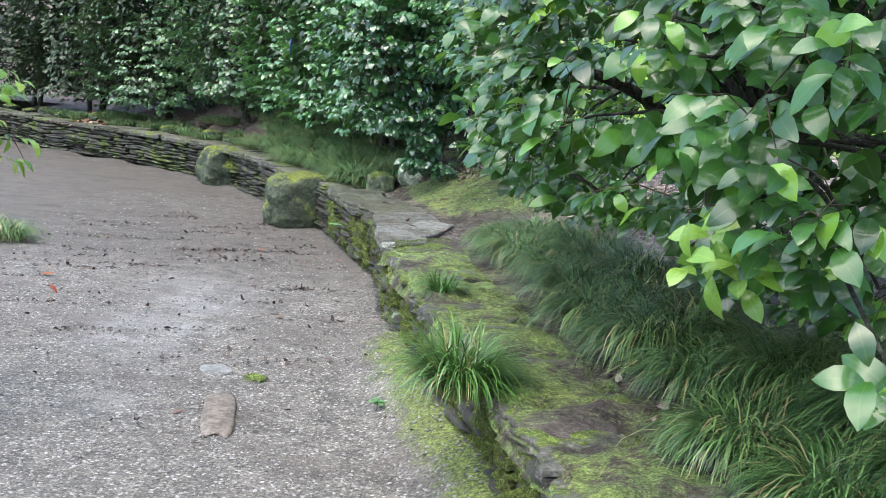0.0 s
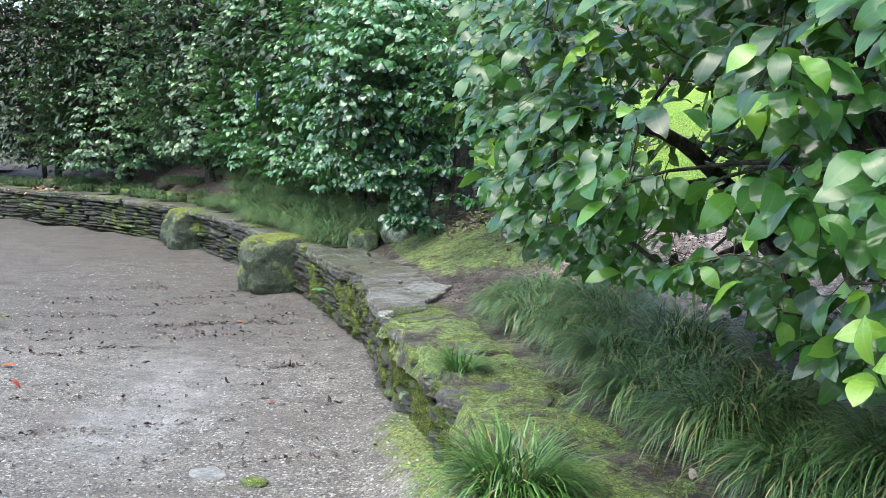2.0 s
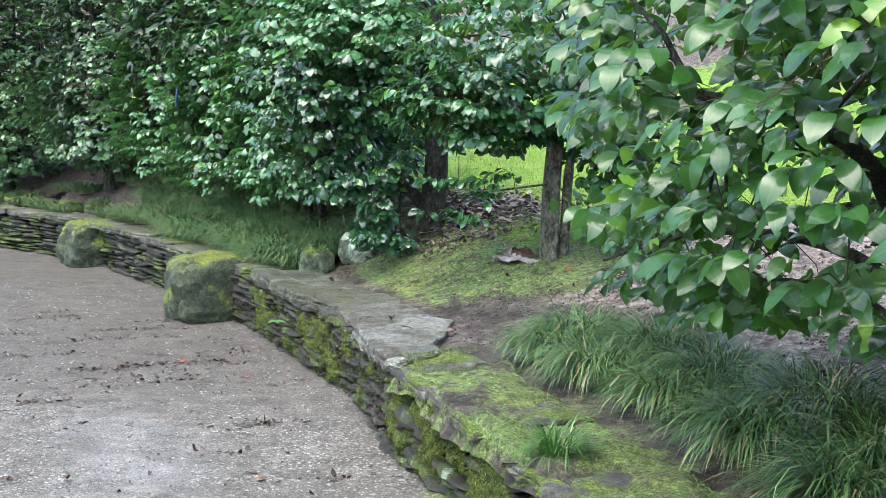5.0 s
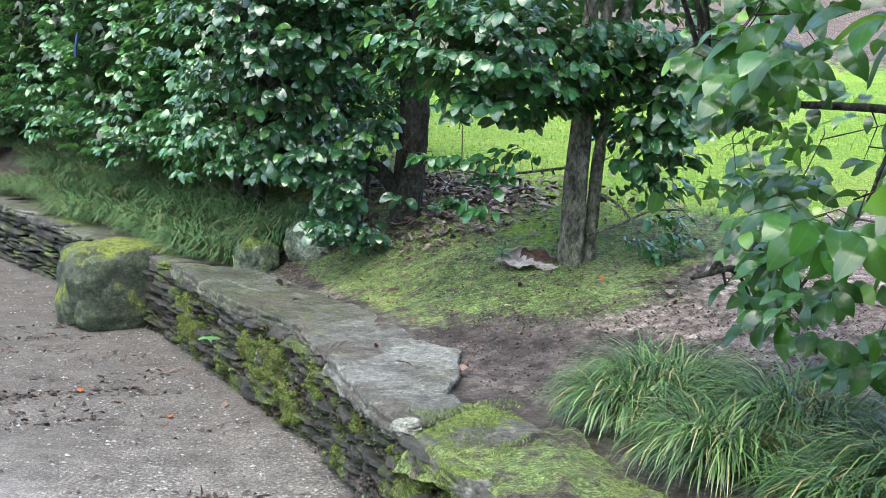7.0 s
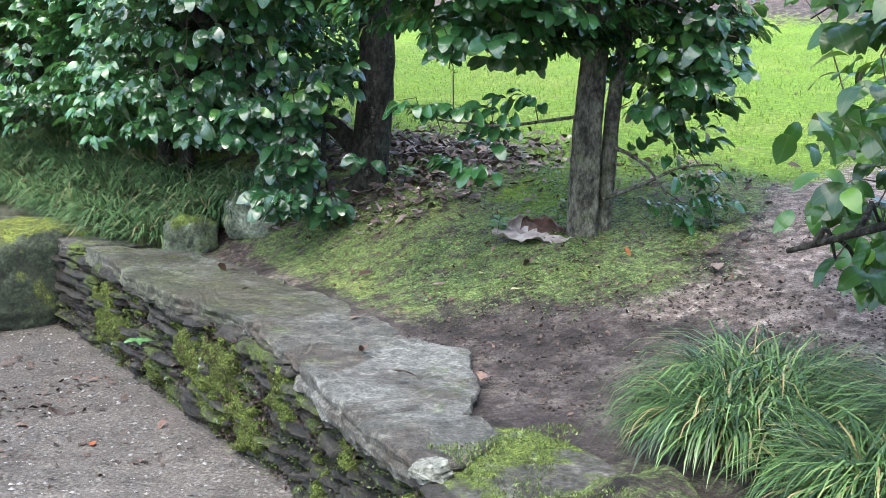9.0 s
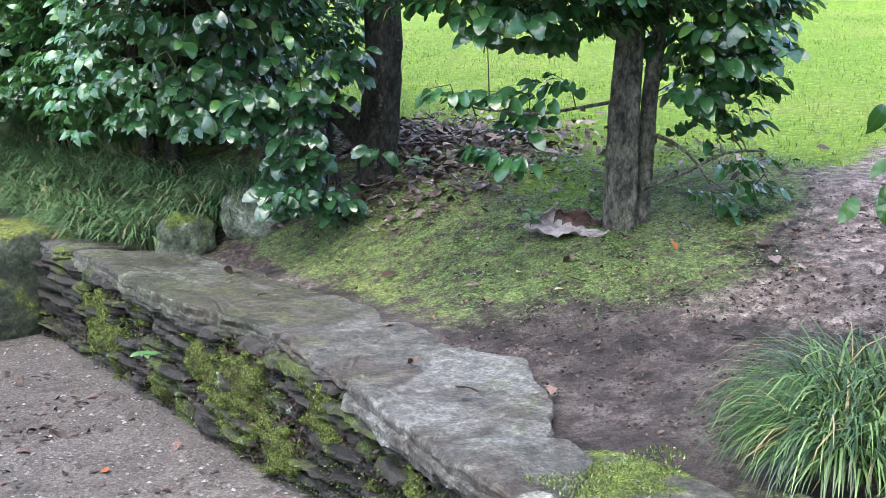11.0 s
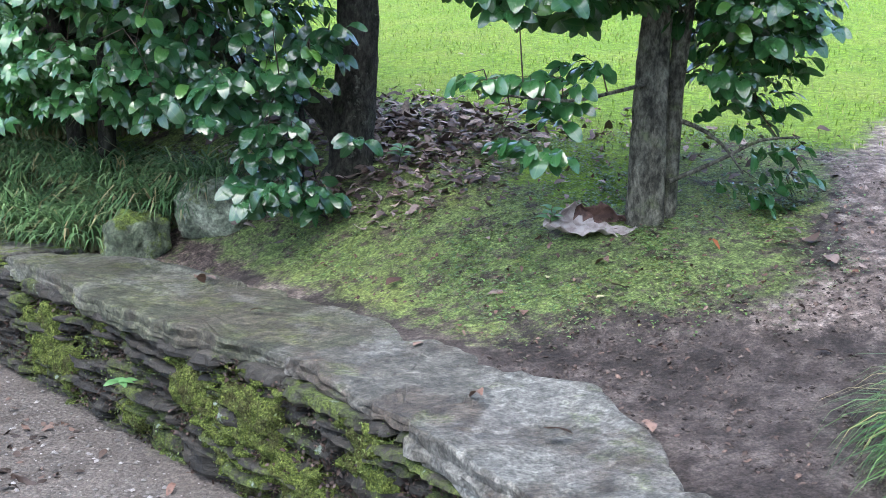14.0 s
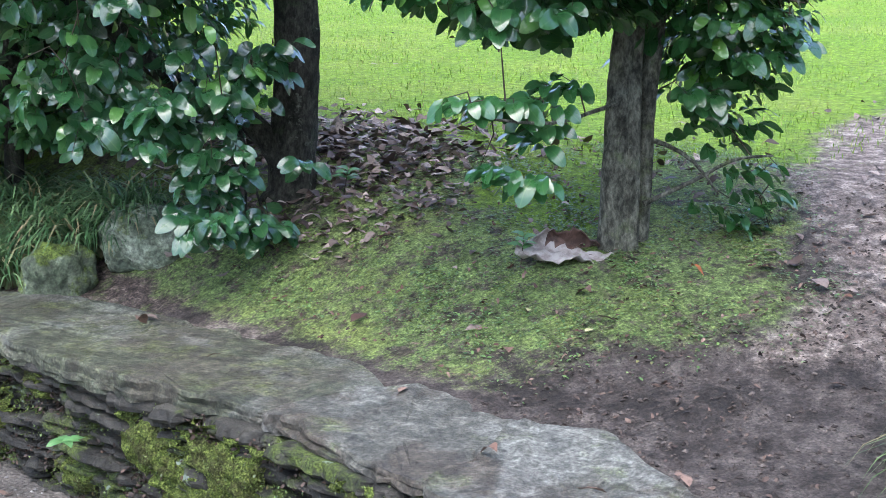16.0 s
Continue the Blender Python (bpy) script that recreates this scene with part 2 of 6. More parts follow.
def terrace_material():
    """Dark trodden soil, moss with tiny weeds, leaf mould under the trees, lawn beyond, a pale trodden track."""
    k = Mat("garden_soil", 0.75, 0.3)
    soil = k.nramp(k.noise(7.0, 9.0, 0.7), (0.2, (0.04, 0.031, 0.027)), (0.5, (0.104, 0.084, 0.075)), (0.85, (0.215, 0.18, 0.16)))
    track = k.nramp(k.noise(12.0, 8.0, 0.7), (0.2, (0.11, 0.085, 0.072)), (0.55, (0.25, 0.2, 0.175)), (0.85, (0.44, 0.375, 0.335)))
    mould = k.nramp(k.noise(30.0, 6.0, 0.8), (0.3, (0.045, 0.033, 0.028)), (0.6, (0.15, 0.11, 0.092)), (0.8, (0.3, 0.235, 0.2)))
    moss = k.nramp(k.noise(70.0, 6.0, 0.75), (0.2, (0.055, 0.068, 0.03)), (0.5, (0.16, 0.225, 0.068)), (0.8, (0.32, 0.42, 0.14)))
    moss = k.mix(k.math("MULTIPLY", k.mask(k.noise(2.2, 5.0, 0.7), 0.47, 0.62), 0.35), moss, k.nramp(k.noise(60.0, 5.0, 0.75), (0.2, (0.16, 0.19, 0.04)), (0.8, (0.46, 0.5, 0.13))))
    lawn = k.nramp(k.noise(22.0, 7.0, 0.75), (0.25, (0.1, 0.18, 0.011)), (0.55, (0.165, 0.285, 0.017)), (0.8, (0.24, 0.37, 0.032)))
    lawn = k.mix(k.mask(k.noise(1.1, 5.0), 0.5, 0.72), lawn, (0.23, 0.32, 0.04))
    lawn = k.mix(k.math("MULTIPLY", k.mask(k.noise(0.55, 6.0, 0.75), 0.46, 0.64), 0.6), lawn, k.nramp(k.noise(35.0, 6.0, 0.8), (0.25, (0.09, 0.16, 0.014)), (0.75, (0.33, 0.4, 0.06))))
    wob = k.math("MULTIPLY", k.math("SUBTRACT", k.noise(7.0, 10.0, 0.85), 0.5), 2.2)
    moss = k.mix(k.mask(k.noise(9.0, 9.0, 0.8), 0.5, 0.58), moss, k.nramp(k.noise(40.0, 5.0), (0.2, (0.03, 0.025, 0.02)), (0.8, (0.17, 0.14, 0.105))))
    soil = k.mix(k.mask(k.noise(3.2, 8.0, 0.75, None, 0.6), 0.5, 0.62), soil, (0.04, 0.032, 0.028))
    col = soil
    for key, c in (("track", track), ("mould", mould), ("moss", moss), ("lawn", lawn)):
        col = k.mix(k.mask(k.math("ADD", k.attr(key), wob), 0.35, 0.65), col, c)
    col = k.grain(k.grain(col, 120.0, 0.6, 1.45, 3.0), 24.0, 0.65, 1.35, 5.0)
    nrm = k.bump(k.noise(45.0, 10.0, 0.8), 1.0, 0.03)
    nrm = k.bump(k.noise(9.0, 4.0), 0.5, 0.04, nrm)
    return k.done(col, None, nrm)


def bark_material(name, dark, pale, lichen):
    k = Mat(name, 0.85, 0.25)
    p = k.n("ShaderNodeMapping", Vector=k.world_pos(), Scale=(1.0, 1.0, 0.55)).outputs[0]
    col = k.nramp(k.noise(22.0, 8.0, 0.7, p), (0.3, dark), (0.7, pale))
    col = k.mix(k.mask(k.noise(9.0, 6.0, 0.7), 0.55, 0.68), col, lichen)
    col = k.mix(k.math("MULTIPLY", k.mask(k.noise(14.0, 5.0, 0.7), 0.6, 0.66), 0.5), col, (0.2, 0.21, 0.17))
    col = k.grain(col, 70.0, 0.45, 1.6, 5.0, p)
    nrm = k.bump(k.noise(55.0, 9.0, 0.75, p), 1.0, 0.025)
    return k.done(col, None, nrm)


def dead_leaf_material(name, a, b, c, rough=0.6):
    k = Mat(name, rough, 0.35)
    rnd = k.math("ADD", k.geo.outputs["Random Per Island"], k.math("MULTIPLY", k.n("ShaderNodeObjectInfo").outputs["Random"], 1.0))
    rnd = k.math("FRACT", rnd)
    col = k.ramp(rnd, (0.0, a), (0.5, b), (1.0, c))
    col = k.mix(k.mask(k.noise(70.0, 4.0), 0.5, 0.75), col, a)
    return k.done(col, None, k.bump(k.noise(120.0, 3.0), 0.4, 0.003))


def plain(name, dark, pale, scale, rough, relief=0.3, size=0.004):
    k = Mat(name, rough, 0.4)
    col = k.nramp(k.noise(scale, 6.0, 0.65), (0.3, dark), (0.7, pale))
    return k.done(col, None, k.bump(k.noise(scale * 5, 5.0), relief, size))


def moss_material():
    k = Mat("moss", 0.95, 0.15)
    col = k.nramp(k.noise(110.0, 5.0, 0.75), (0.2, (0.04, 0.056, 0.016)), (0.5, (0.15, 0.195, 0.045)), (0.8, (0.32, 0.38, 0.1)))
    col = k.mix(k.mask(k.noise(11.0, 5.0, 0.7), 0.48, 0.62), col, k.mix(k.noise(60.0), (0.05, 0.052, 0.024), (0.14, 0.145, 0.05)))
    col = k.grain(col, 190.0, 0.4, 1.6)
    nrm = k.bump(k.noise(240.0, 4.0, 0.8), 1.0, 0.012)
    return k.done(col, None, k.bump(k.noise(60.0, 4.0), 0.8, 0.02, nrm))


M_BUSH = leaf_material("camellia_leaf", (0.01, 0.037, 0.01), (0.042, 0.135, 0.024), (0.21, 0.4, 0.04), 0.33, 0.4, 0.26, 0.12, 0.55, 0.06, 0.4)
# hedge leaf with shade put into its tones, for far shrubs and inner leaves
M_HEDGE = leaf_material("shade_dark_hedge_leaf", (0.006, 0.014, 0.006), (0.017, 0.037, 0.014), (0.05, 0.085, 0.022), 0.4, 0.4, 0.06, 0.3, 0.1)
M_DARK = leaf_material("dark_camellia_leaf", (0.008, 0.034, 0.013), (0.034, 0.112, 0.034), (0.15, 0.33, 0.06), 0.28, 0.45, 0.18, 0.12, 0.9, 0.05)
M_YOUNG = leaf_material("yellowing_leaf", (0.08, 0.19, 0.03), (0.16, 0.3, 0.04), (0.32, 0.4, 0.075), 0.27, 0.5, 0.3)
M_GRASS = blade_material("mondo_blade", (0.014, 0.038, 0.014), (0.075, 0.155, 0.042), (0.22, 0.35, 0.11), (0.4, 0.31, 0.15), 0.05)
M_GRASS2 = blade_material("shade_blade", (0.035, 0.08, 0.035), (0.12, 0.23, 0.09), (0.26, 0.38, 0.17), (0.38, 0.3, 0.17), 0.05)
M_TUFT = blade_material("tuft_blade", (0.025, 0.06, 0.018), (0.07, 0.16, 0.035), (0.16, 0.3, 0.07), (0.3, 0.24, 0.1), 0.06)
M_LAWN = blade_material("lawn_blade", (0.07, 0.14, 0.011), (0.155, 0.28, 0.017), (0.29, 0.41, 0.045), (0.34, 0.34, 0.12), 0.07)
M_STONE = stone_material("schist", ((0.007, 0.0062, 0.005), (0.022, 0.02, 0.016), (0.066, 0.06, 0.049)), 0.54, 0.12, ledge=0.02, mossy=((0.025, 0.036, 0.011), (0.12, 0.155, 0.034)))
M_SLAB = stone_material("cap_schist", ((0.04, 0.038, 0.031), (0.092, 0.088, 0.073), (0.2, 0.194, 0.164)), 0.14, 0.03, wet=0.5, stain=0.9, bands=1.0, scale=8.0, soft=0.2)
M_SLABG = stone_material("greened_cap_schist", ((0.035, 0.037, 0.024), (0.075, 0.079, 0.051), (0.142, 0.147, 0.099)), 0.42, 0.04, ((0.04, 0.048, 0.016), (0.12, 0.14, 0.038)), wet=0.55, stain=0.6, bands=1.0, scale=8.0, soft=0.2)
M_SLABP = stone_material("pale_lichened_schist", ((0.13, 0.135, 0.11), (0.22, 0.225, 0.185), (0.34, 0.34, 0.29)), 0.0, 0.12, wet=0.7, bands=1.0, scale=20.0)
M_SLABM = stone_material("mossy_cap", ((0.03, 0.028, 0.023), (0.075, 0.07, 0.058), (0.18, 0.17, 0.15)), 0.52, 0.06, ((0.04, 0.06, 0.014), (0.19, 0.25, 0.045)), bands=1.0, scale=14.0)
M_BLOCK = stone_material("mossy_block", ((0.014, 0.02, 0.011), (0.035, 0.046, 0.026), (0.085, 0.105, 0.06)), 0.36, 0.0, ((0.05, 0.065, 0.014), (0.24, 0.28, 0.05)), ledge=0.17, bands=1.0, scale=12.0)
M_ROCK = stone_material("bed_rock", ((0.045, 0.06, 0.034), (0.1, 0.124, 0.07), (0.19, 0.21, 0.145)), 0.58, 0.1, ((0.05, 0.07, 0.016), (0.2, 0.26, 0.05)), ledge=0.1, bands=1.0, scale=14.0)
M_ROCKP = stone_material("pale_bed_rock", ((0.085, 0.105, 0.07), (0.175, 0.2, 0.14), (0.3, 0.32, 0.24)), 0.32, 0.1, ((0.05, 0.07, 0.016), (0.16, 0.2, 0.05)), ledge=0.05, bands=1.0, scale=10.0)
M_TREE = leaf_material("tree_leaf", (0.007, 0.028, 0.012), (0.028, 0.092, 0.032), (0.13, 0.28, 0.055), 0.28, 0.45, 0.14, 0.12, 1.0, 0.05)
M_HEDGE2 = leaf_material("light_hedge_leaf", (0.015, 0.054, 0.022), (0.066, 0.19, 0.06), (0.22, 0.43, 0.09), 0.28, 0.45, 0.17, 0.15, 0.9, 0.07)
# middle step of the same hedge leaf, part of the shade in its tones
M_HEDGE3 = leaf_material("shade_toned_hedge_leaf", (0.017, 0.046, 0.022), (0.07, 0.155, 0.064), (0.19, 0.33, 0.09), 0.34, 0.5, 0.14, 0.2, 0.7, 0.14)
M_CORE = plain("wall_earth", (0.012, 0.011, 0.009), (0.04, 0.034, 0.028), 14.0, 0.95)
M_GRAVEL = gravel_material()
M_TERRACE = terrace_material()
M_BARK = bark_material("camellia_bark", (0.045, 0.044, 0.034), (0.2, 0.195, 0.155), (0.11, 0.13, 0.065))
M_BARKD = bark_material("dark_bark", (0.014, 0.014, 0.011), (0.065, 0.062, 0.05), (0.035, 0.045, 0.024))
M_TWIG = plain("twig_bark", (0.025, 0.018, 0.012), (0.085, 0.062, 0.04), 30.0, 0.8)
M_DEAD = dead_leaf_material("dead_leaf", (0.035, 0.018, 0.014), (0.12, 0.06, 0.042), (0.24, 0.16, 0.125))
M_LITTER = dead_leaf_material("leaf_litter", (0.045, 0.03, 0.026), (0.14, 0.1, 0.085), (0.42, 0.34, 0.3))
M_RUSSET = dead_leaf_material("russet_leaf", (0.2, 0.05, 0.015), (0.32, 0.11, 0.03), (0.25, 0.03, 0.02))
M_CREAM = dead_leaf_material("cream_leaf", (0.4, 0.36, 0.2), (0.5, 0.45, 0.3), (0.42, 0.42, 0.12))
M_MOSS = moss_material()
M_WEED = blade_material("weed_leaf", (0.045, 0.095, 0.03), (0.105, 0.195, 0.052), (0.22, 0.36, 0.11), (0.2, 0.2, 0.08), 0.08)
M_PEBBLE = dead_leaf_material("grit_stone", (0.09, 0.083, 0.078), (0.18, 0.17, 0.162), (0.34, 0.325, 0.31), 0.55)
M_BLUE = plain("blue_plastic", (0.008, 0.03, 0.09), (0.012, 0.045, 0.13), 20.0, 0.5)
M_BIGLEAF = plain("big_dry_leaf", (0.05, 0.026, 0.02), (0.13, 0.075, 0.058), 22.0, 0.6, 0.6, 0.006)
M_PALELEAF = plain("pale_leaf_back", (0.22, 0.18, 0.165), (0.4, 0.355, 0.33), 25.0, 0.65)
M_MOSSLEAF = blade_material("moss_shoot", (0.045, 0.068, 0.018), (0.115, 0.165, 0.038), (0.22, 0.29, 0.08), (0.14, 0.12, 0.05), 0.08)
M_CRUMB = dead_leaf_material("dark_crumb", (0.022, 0.015, 0.012), (0.058, 0.039, 0.031), (0.13, 0.085, 0.066))
M_CLOD = dead_leaf_material("earth_clod", (0.022, 0.017, 0.015), (0.055, 0.043, 0.038), (0.12, 0.098, 0.087), 0.9)
M_WEEDLEAF = leaf_material("fresh_leaf", (0.06, 0.14, 0.05), (0.1, 0.22, 0.08), (0.16, 0.3, 0.1), 0.4, 0.4, 0.25, 0.3)
M_PATHSTONE = plain("brown_path_stone", (0.08, 0.065, 0.052), (0.2, 0.165, 0.135), 26.0, 0.6)
M_PALESTONE = plain("pale_path_stone", (0.11, 0.11, 0.107), (0.24, 0.236, 0.23), 30.0, 0.6)
M_SUNLITRUSSET = dead_leaf_material("sunlit_russet_leaf", (0.2, 0.09, 0.05), (0.42, 0.24, 0.16), (0.6, 0.42, 0.32))

# ---- tools for meshes ----
rng = np.random.default_rng(7)


def mesh_of(name, verts, faces, material, uvs=None, smooth=True, attrs=None):
    """A mesh from arrays: verts (n, 3); faces (m, 3) or (m, 4); uvs (n, 2) by vertex."""
    verts, faces = np.asarray(verts, dtype=np.float32), np.asarray(faces, dtype=np.int32)
    me = bpy.data.meshes.new(name)
    me.vertices.add(len(verts))
    me.vertices.foreach_set("co", verts.ravel())
    m, k = faces.shape
    me.loops.add(m * k)
    me.loops.foreach_set("vertex_index", faces.ravel())
    me.polygons.add(m)
    me.polygons.foreach_set("loop_start", np.arange(m, dtype=np.int32) * k)
    me.polygons.foreach_set("use_smooth", np.full(m, smooth))
    if uvs is not None:
        me.uv_layers.new(name="UVMap").data.foreach_set("uv", np.asarray(uvs, dtype=np.float32)[faces.ravel()].ravel())
    for key, values in (attrs or {}).items():
        me.attributes.new(key, "FLOAT", "POINT").data.foreach_set("value", np.asarray(values, dtype=np.float32))
    me.materials.append(material)
    me.update(calc_edges=True)
    return me


def part(name, me, parent, label="", kind=""):
    """Links a mesh, or a bmesh's mesh, as one object under a thing or a part."""
    ob = new(name, me)
    ob.parent = parent
    return tagged(ob, label, kind=kind)


def thing(name, place, label, category, group="", turn=0.0):
    ob = new(name)
    ob.matrix_basis = pose(*place, 0, 0, turn)
    ob.empty_display_size = 0.1
    return tagged(ob, label, category, group)


def unit(v):
    return v / np.maximum(np.linalg.norm(v, axis=-1, keepdims=True), 1e-9)


def frames(direction, normal):
    """Rotations (n, 3, 3) whose columns are side, direction, normal."""
    d = unit(direction)
    z = unit(normal - (normal * d).sum(-1, keepdims=True) * d)
    return np.stack([np.cross(d, z), d, z], axis=-1)


def scatter(template, places, rots, sizes):
    """Copies of a template (verts, faces, uvs) joined into arrays."""
    v, f, uv = template
    n = len(places)
    sizes = np.asarray(sizes, dtype=float).reshape(n, -1)
    out = np.einsum("nij,nkj->nki", rots, v[None] * sizes[:, None, :]) + places[:, None]
    faces = (f[None] + (np.arange(n) * len(v))[:, None, None]).reshape(-1, f.shape[1])
    return out.reshape(-1, 3), faces, np.tile(uv, (n, 1))


def leaf_template(profile, fold=0.14, droop=0.16, width=0.5, twist=0.0, arch=0.13):
    """A leaf 1 long along y with a profile of (place, width), folded along its midrib, its edges rolled down to the tip; triangles."""
    v, uv = [(0, 0, 0)], [(0.5, 0)]
    for y, w in profile:
        z = arch * math.sin(math.pi * y) - droop * y * y
        h = w * width / 2
        for s in (-1, 0, 1):
            v.append((s * h, y, z + abs(s) * fold * h * 2 * (1 - 1.5 * y) + s * twist * y))
            uv.append((0.5 + s * 0.5 * w, y))
    v.append((0, 1, 0.0 - droop)), uv.append((0.5, 1))
    n = len(profile)
    f = [(0, 2, 1), (0, 3, 2)]
    for i in range(n - 1):
        a = 1 + 3 * i
        f += [(a, a + 1, a + 4), (a, a + 4, a + 3), (a + 1, a + 2, a + 5), (a + 1, a + 5, a + 4)]
    a, e = 1 + 3 * (n - 1), len(v) - 1
    f += [(a, a + 1, e), (a + 1, a + 2, e)]
    return np.array(v, float), np.array(f), np.array(uv, float)


POINTED = ((0.07, 0.26), (0.22, 0.66), (0.44, 0.98), (0.64, 0.97), (0.82, 0.62), (0.93, 0.24))
OVAL = ((0.06, 0.32), (0.2, 0.74), (0.43, 1.0), (0.66, 0.95), (0.85, 0.62), (0.95, 0.28))
LEAF = [leaf_template(POINTED, fd, dr, 0.52, tw) for fd, dr, tw in ((0.17, 0.14, 0.03), (0.12, 0.24, -0.05), (0.22, 0.1, 0.02), (0.14, 0.32, 0.06))]
LEAF_SMALL = [leaf_template(((0.12, 0.6), (0.38, 1.0), (0.66, 0.84), (0.88, 0.36)), fd, dr, 0.52, tw) for fd, dr, tw in ((0.16, 0.16, 0.03), (0.1, 0.26, -0.03))]
LEAF_FAR = [leaf_template(((0.3, 1.0), (0.72, 0.75)), fd, dr, 0.55) for fd, dr in ((0.1, 0.06), (0.05, 0.16))]
LEAF_ROUND = [leaf_template(OVAL, fd, dr, 0.57, tw) for fd, dr, tw in ((0.24, 0.12, 0.0), (0.17, 0.24, 0.02), (0.3, 0.18, -0.02))]
LEAF_CURLED = [leaf_template(((0.25, 0.7), (0.5, 1.0), (0.75, 0.8)), fd, dr, 0.48, tw) for fd, dr, tw in ((0.5, 0.35, 0.12), (0.3, -0.25, -0.1), (-0.35, 0.1, 0.05), (0.1, 0.05, 0.02))]


def blade_template(steps, rise, droop):
    """A grass blade 1 long: a ribbon that rises along y and z and bends over; triangles."""
    v, uv, y, z = [], [], 0.0, 0.0
    for i in range(steps + 1):
        t = i / steps
        a = rise - droop * t ** 1.3
        w = (0.7 + 0.6 * t) * (1 - t ** 3) + 0.02
        v += [(-w, y, z), (w, y, z)]
        uv += [(0, t), (1, t)]
        y, z = y + math.cos(a) / steps, z + math.sin(a) / steps
    f = []
    for i in range(steps):
        a = 2 * i
        f += [(a, a + 1, a + 3), (a, a + 3, a + 2)]
    return np.array(v, float), np.array(f), np.array(uv, float)


BLADES = [blade_template(6, radians(r), radians(d)) for r, d in ((78, 185), (68, 170), (58, 150), (82, 150), (46, 128))]
BLADES_FAR = [blade_template(4, radians(r), radians(d)) for r, d in ((78, 165), (68, 155), (58, 140), (84, 150), (48, 120))]
BLADES_UP = [blade_template(5, radians(r), radians(d)) for r, d in ((80, 105), (70, 100), (60, 95), (86, 90))]
BLADE_SHORT = blade_template(2, radians(75), radians(40))


def join(chunks):
    """Joins several (verts, faces, uvs)."""
    v, f, u, k = [], [], [], 0
    for a, b, c in chunks:
        v.append(a), f.append(b + k), u.append(c)
        k += len(a)
    return np.concatenate(v), np.concatenate(f), np.concatenate(u)


def tube(points, radii, sides=7, rough=0.0):
    """A tapered tube through points; triangles."""
    p, n = np.asarray(points, float), len(points)
    tang = unit(np.gradient(p, axis=0))
    ref = np.array([0.31, 0.87, 0.12]) if abs(tang[0][2]) > 0.7 else np.array([0.0, 0.1, 1.0])
    a = unit(np.cross(tang, ref))
    b = np.cross(tang, a)
    ang = np.linspace(0, 2 * math.pi, sides, endpoint=False)
    r = np.asarray(radii, float)[:, None] * (1 + rough * rng.uniform(-1, 1, (n, sides)))
    v = p[:, None] + r[..., None] * (a[:, None] * np.cos(ang)[None, :, None] + b[:, None] * np.sin(ang)[None, :, None])
    f = []
    for i in range(n - 1):
        for j in range(sides):
            k = (j + 1) % sides
            q = [i * sides + j, i * sides + k, (i + 1) * sides + k, (i + 1) * sides + j]
            f += [(q[0], q[1], q[2]), (q[0], q[2], q[3])]
    c = len(v) * sides
    vv = np.concatenate([v.reshape(-1, 3), p[-1:]])
    f += [((n - 1) * sides + j, (n - 1) * sides + (j + 1) % sides, c) for j in range(sides)]
    return vv, np.array(f), np.zeros((len(vv), 2))


def bent(a, b, bow, n=6):
    """Points from a to b along a limb that bows and wanders."""
    a, b = np.asarray(a, float), np.asarray(b, float)
    t = np.linspace(0, 1, n)[:, None]
    wander = np.cumsum(rng.normal(0, 0.012, (n, 3)), axis=0) * np.sin(math.pi * t)
    return a + (b - a) * t + np.asarray(bow, float) * np.sin(math.pi * t) + wander * np.linalg.norm(b - a)


# ---- the plan: the wall's line on the path side, from near to far ----
LINE = [(1.5, -1.0), (1.35, 0.5), (1.15, 2.0), (0.83, 3.2), (0.66, 3.8), (0.53, 4.4), (0.42, 5.0), (0.28, 5.5), (0.13, 6.1), (0.0, 6.7), (-0.15, 7.4),
        (-0.27, 8.0), (-0.36, 8.5), (-0.44, 9.0), (-0.53, 9.5), (-0.68, 10.0), (-0.85, 10.5), (-1.03, 11.1), (-1.2, 11.6), (-1.38, 12.1),
        (-1.9, 13.2), (-2.4, 14.3), (-2.9, 15.3), (-3.4, 16.15), (-4.4, 17.3), (-5.7, 18.5), (-7.0, 19.5), (-8.8, 21.2), (-11.0, 22.8), (-14.0, 24.5)]
WALL_H = 0.45


def smooth_line(points, step=0.05):
    p = np.array(points, float)
    out = []
    for i in range(len(p) - 1):
        a, b, c, d = p[max(i - 1, 0)], p[i], p[i + 1], p[min(i + 2, len(p) - 1)]
        n = max(2, int(np.linalg.norm(c - b) / step))
        t = np.linspace(0, 1, n, endpoint=False)[:, None]
        out.append(0.5 * (2 * b + (c - a) * t + (2 * a - 5 * b + 4 * c - d) * t ** 2 + (3 * b - a - 3 * c + d) * t ** 3))
    return np.concatenate(out + [p[-1:]])


WL = smooth_line(LINE)
WT = unit(np.gradient(WL, axis=0))
WN = np.stack([WT[:, 1], -WT[:, 0]], axis=-1)
WS = np.concatenate([[0], np.cumsum(np.linalg.norm(np.diff(WL, axis=0), axis=1))])


def on_wall(s, d=0.0):
    """The place and the heading (degrees) at s metres along the wall, d metres behind its face."""
    x, y = np.interp(s, WS, WL[:, 0]), np.interp(s, WS, WL[:, 1])
    tx, ty = np.interp(s, WS, WT[:, 0]), np.interp(s, WS, WT[:, 1])
    return x + ty * d, y - tx * d, math.degrees(math.atan2(ty, tx))


def s_at(y):
    return float(np.interp(y, WL[:, 1], WS))


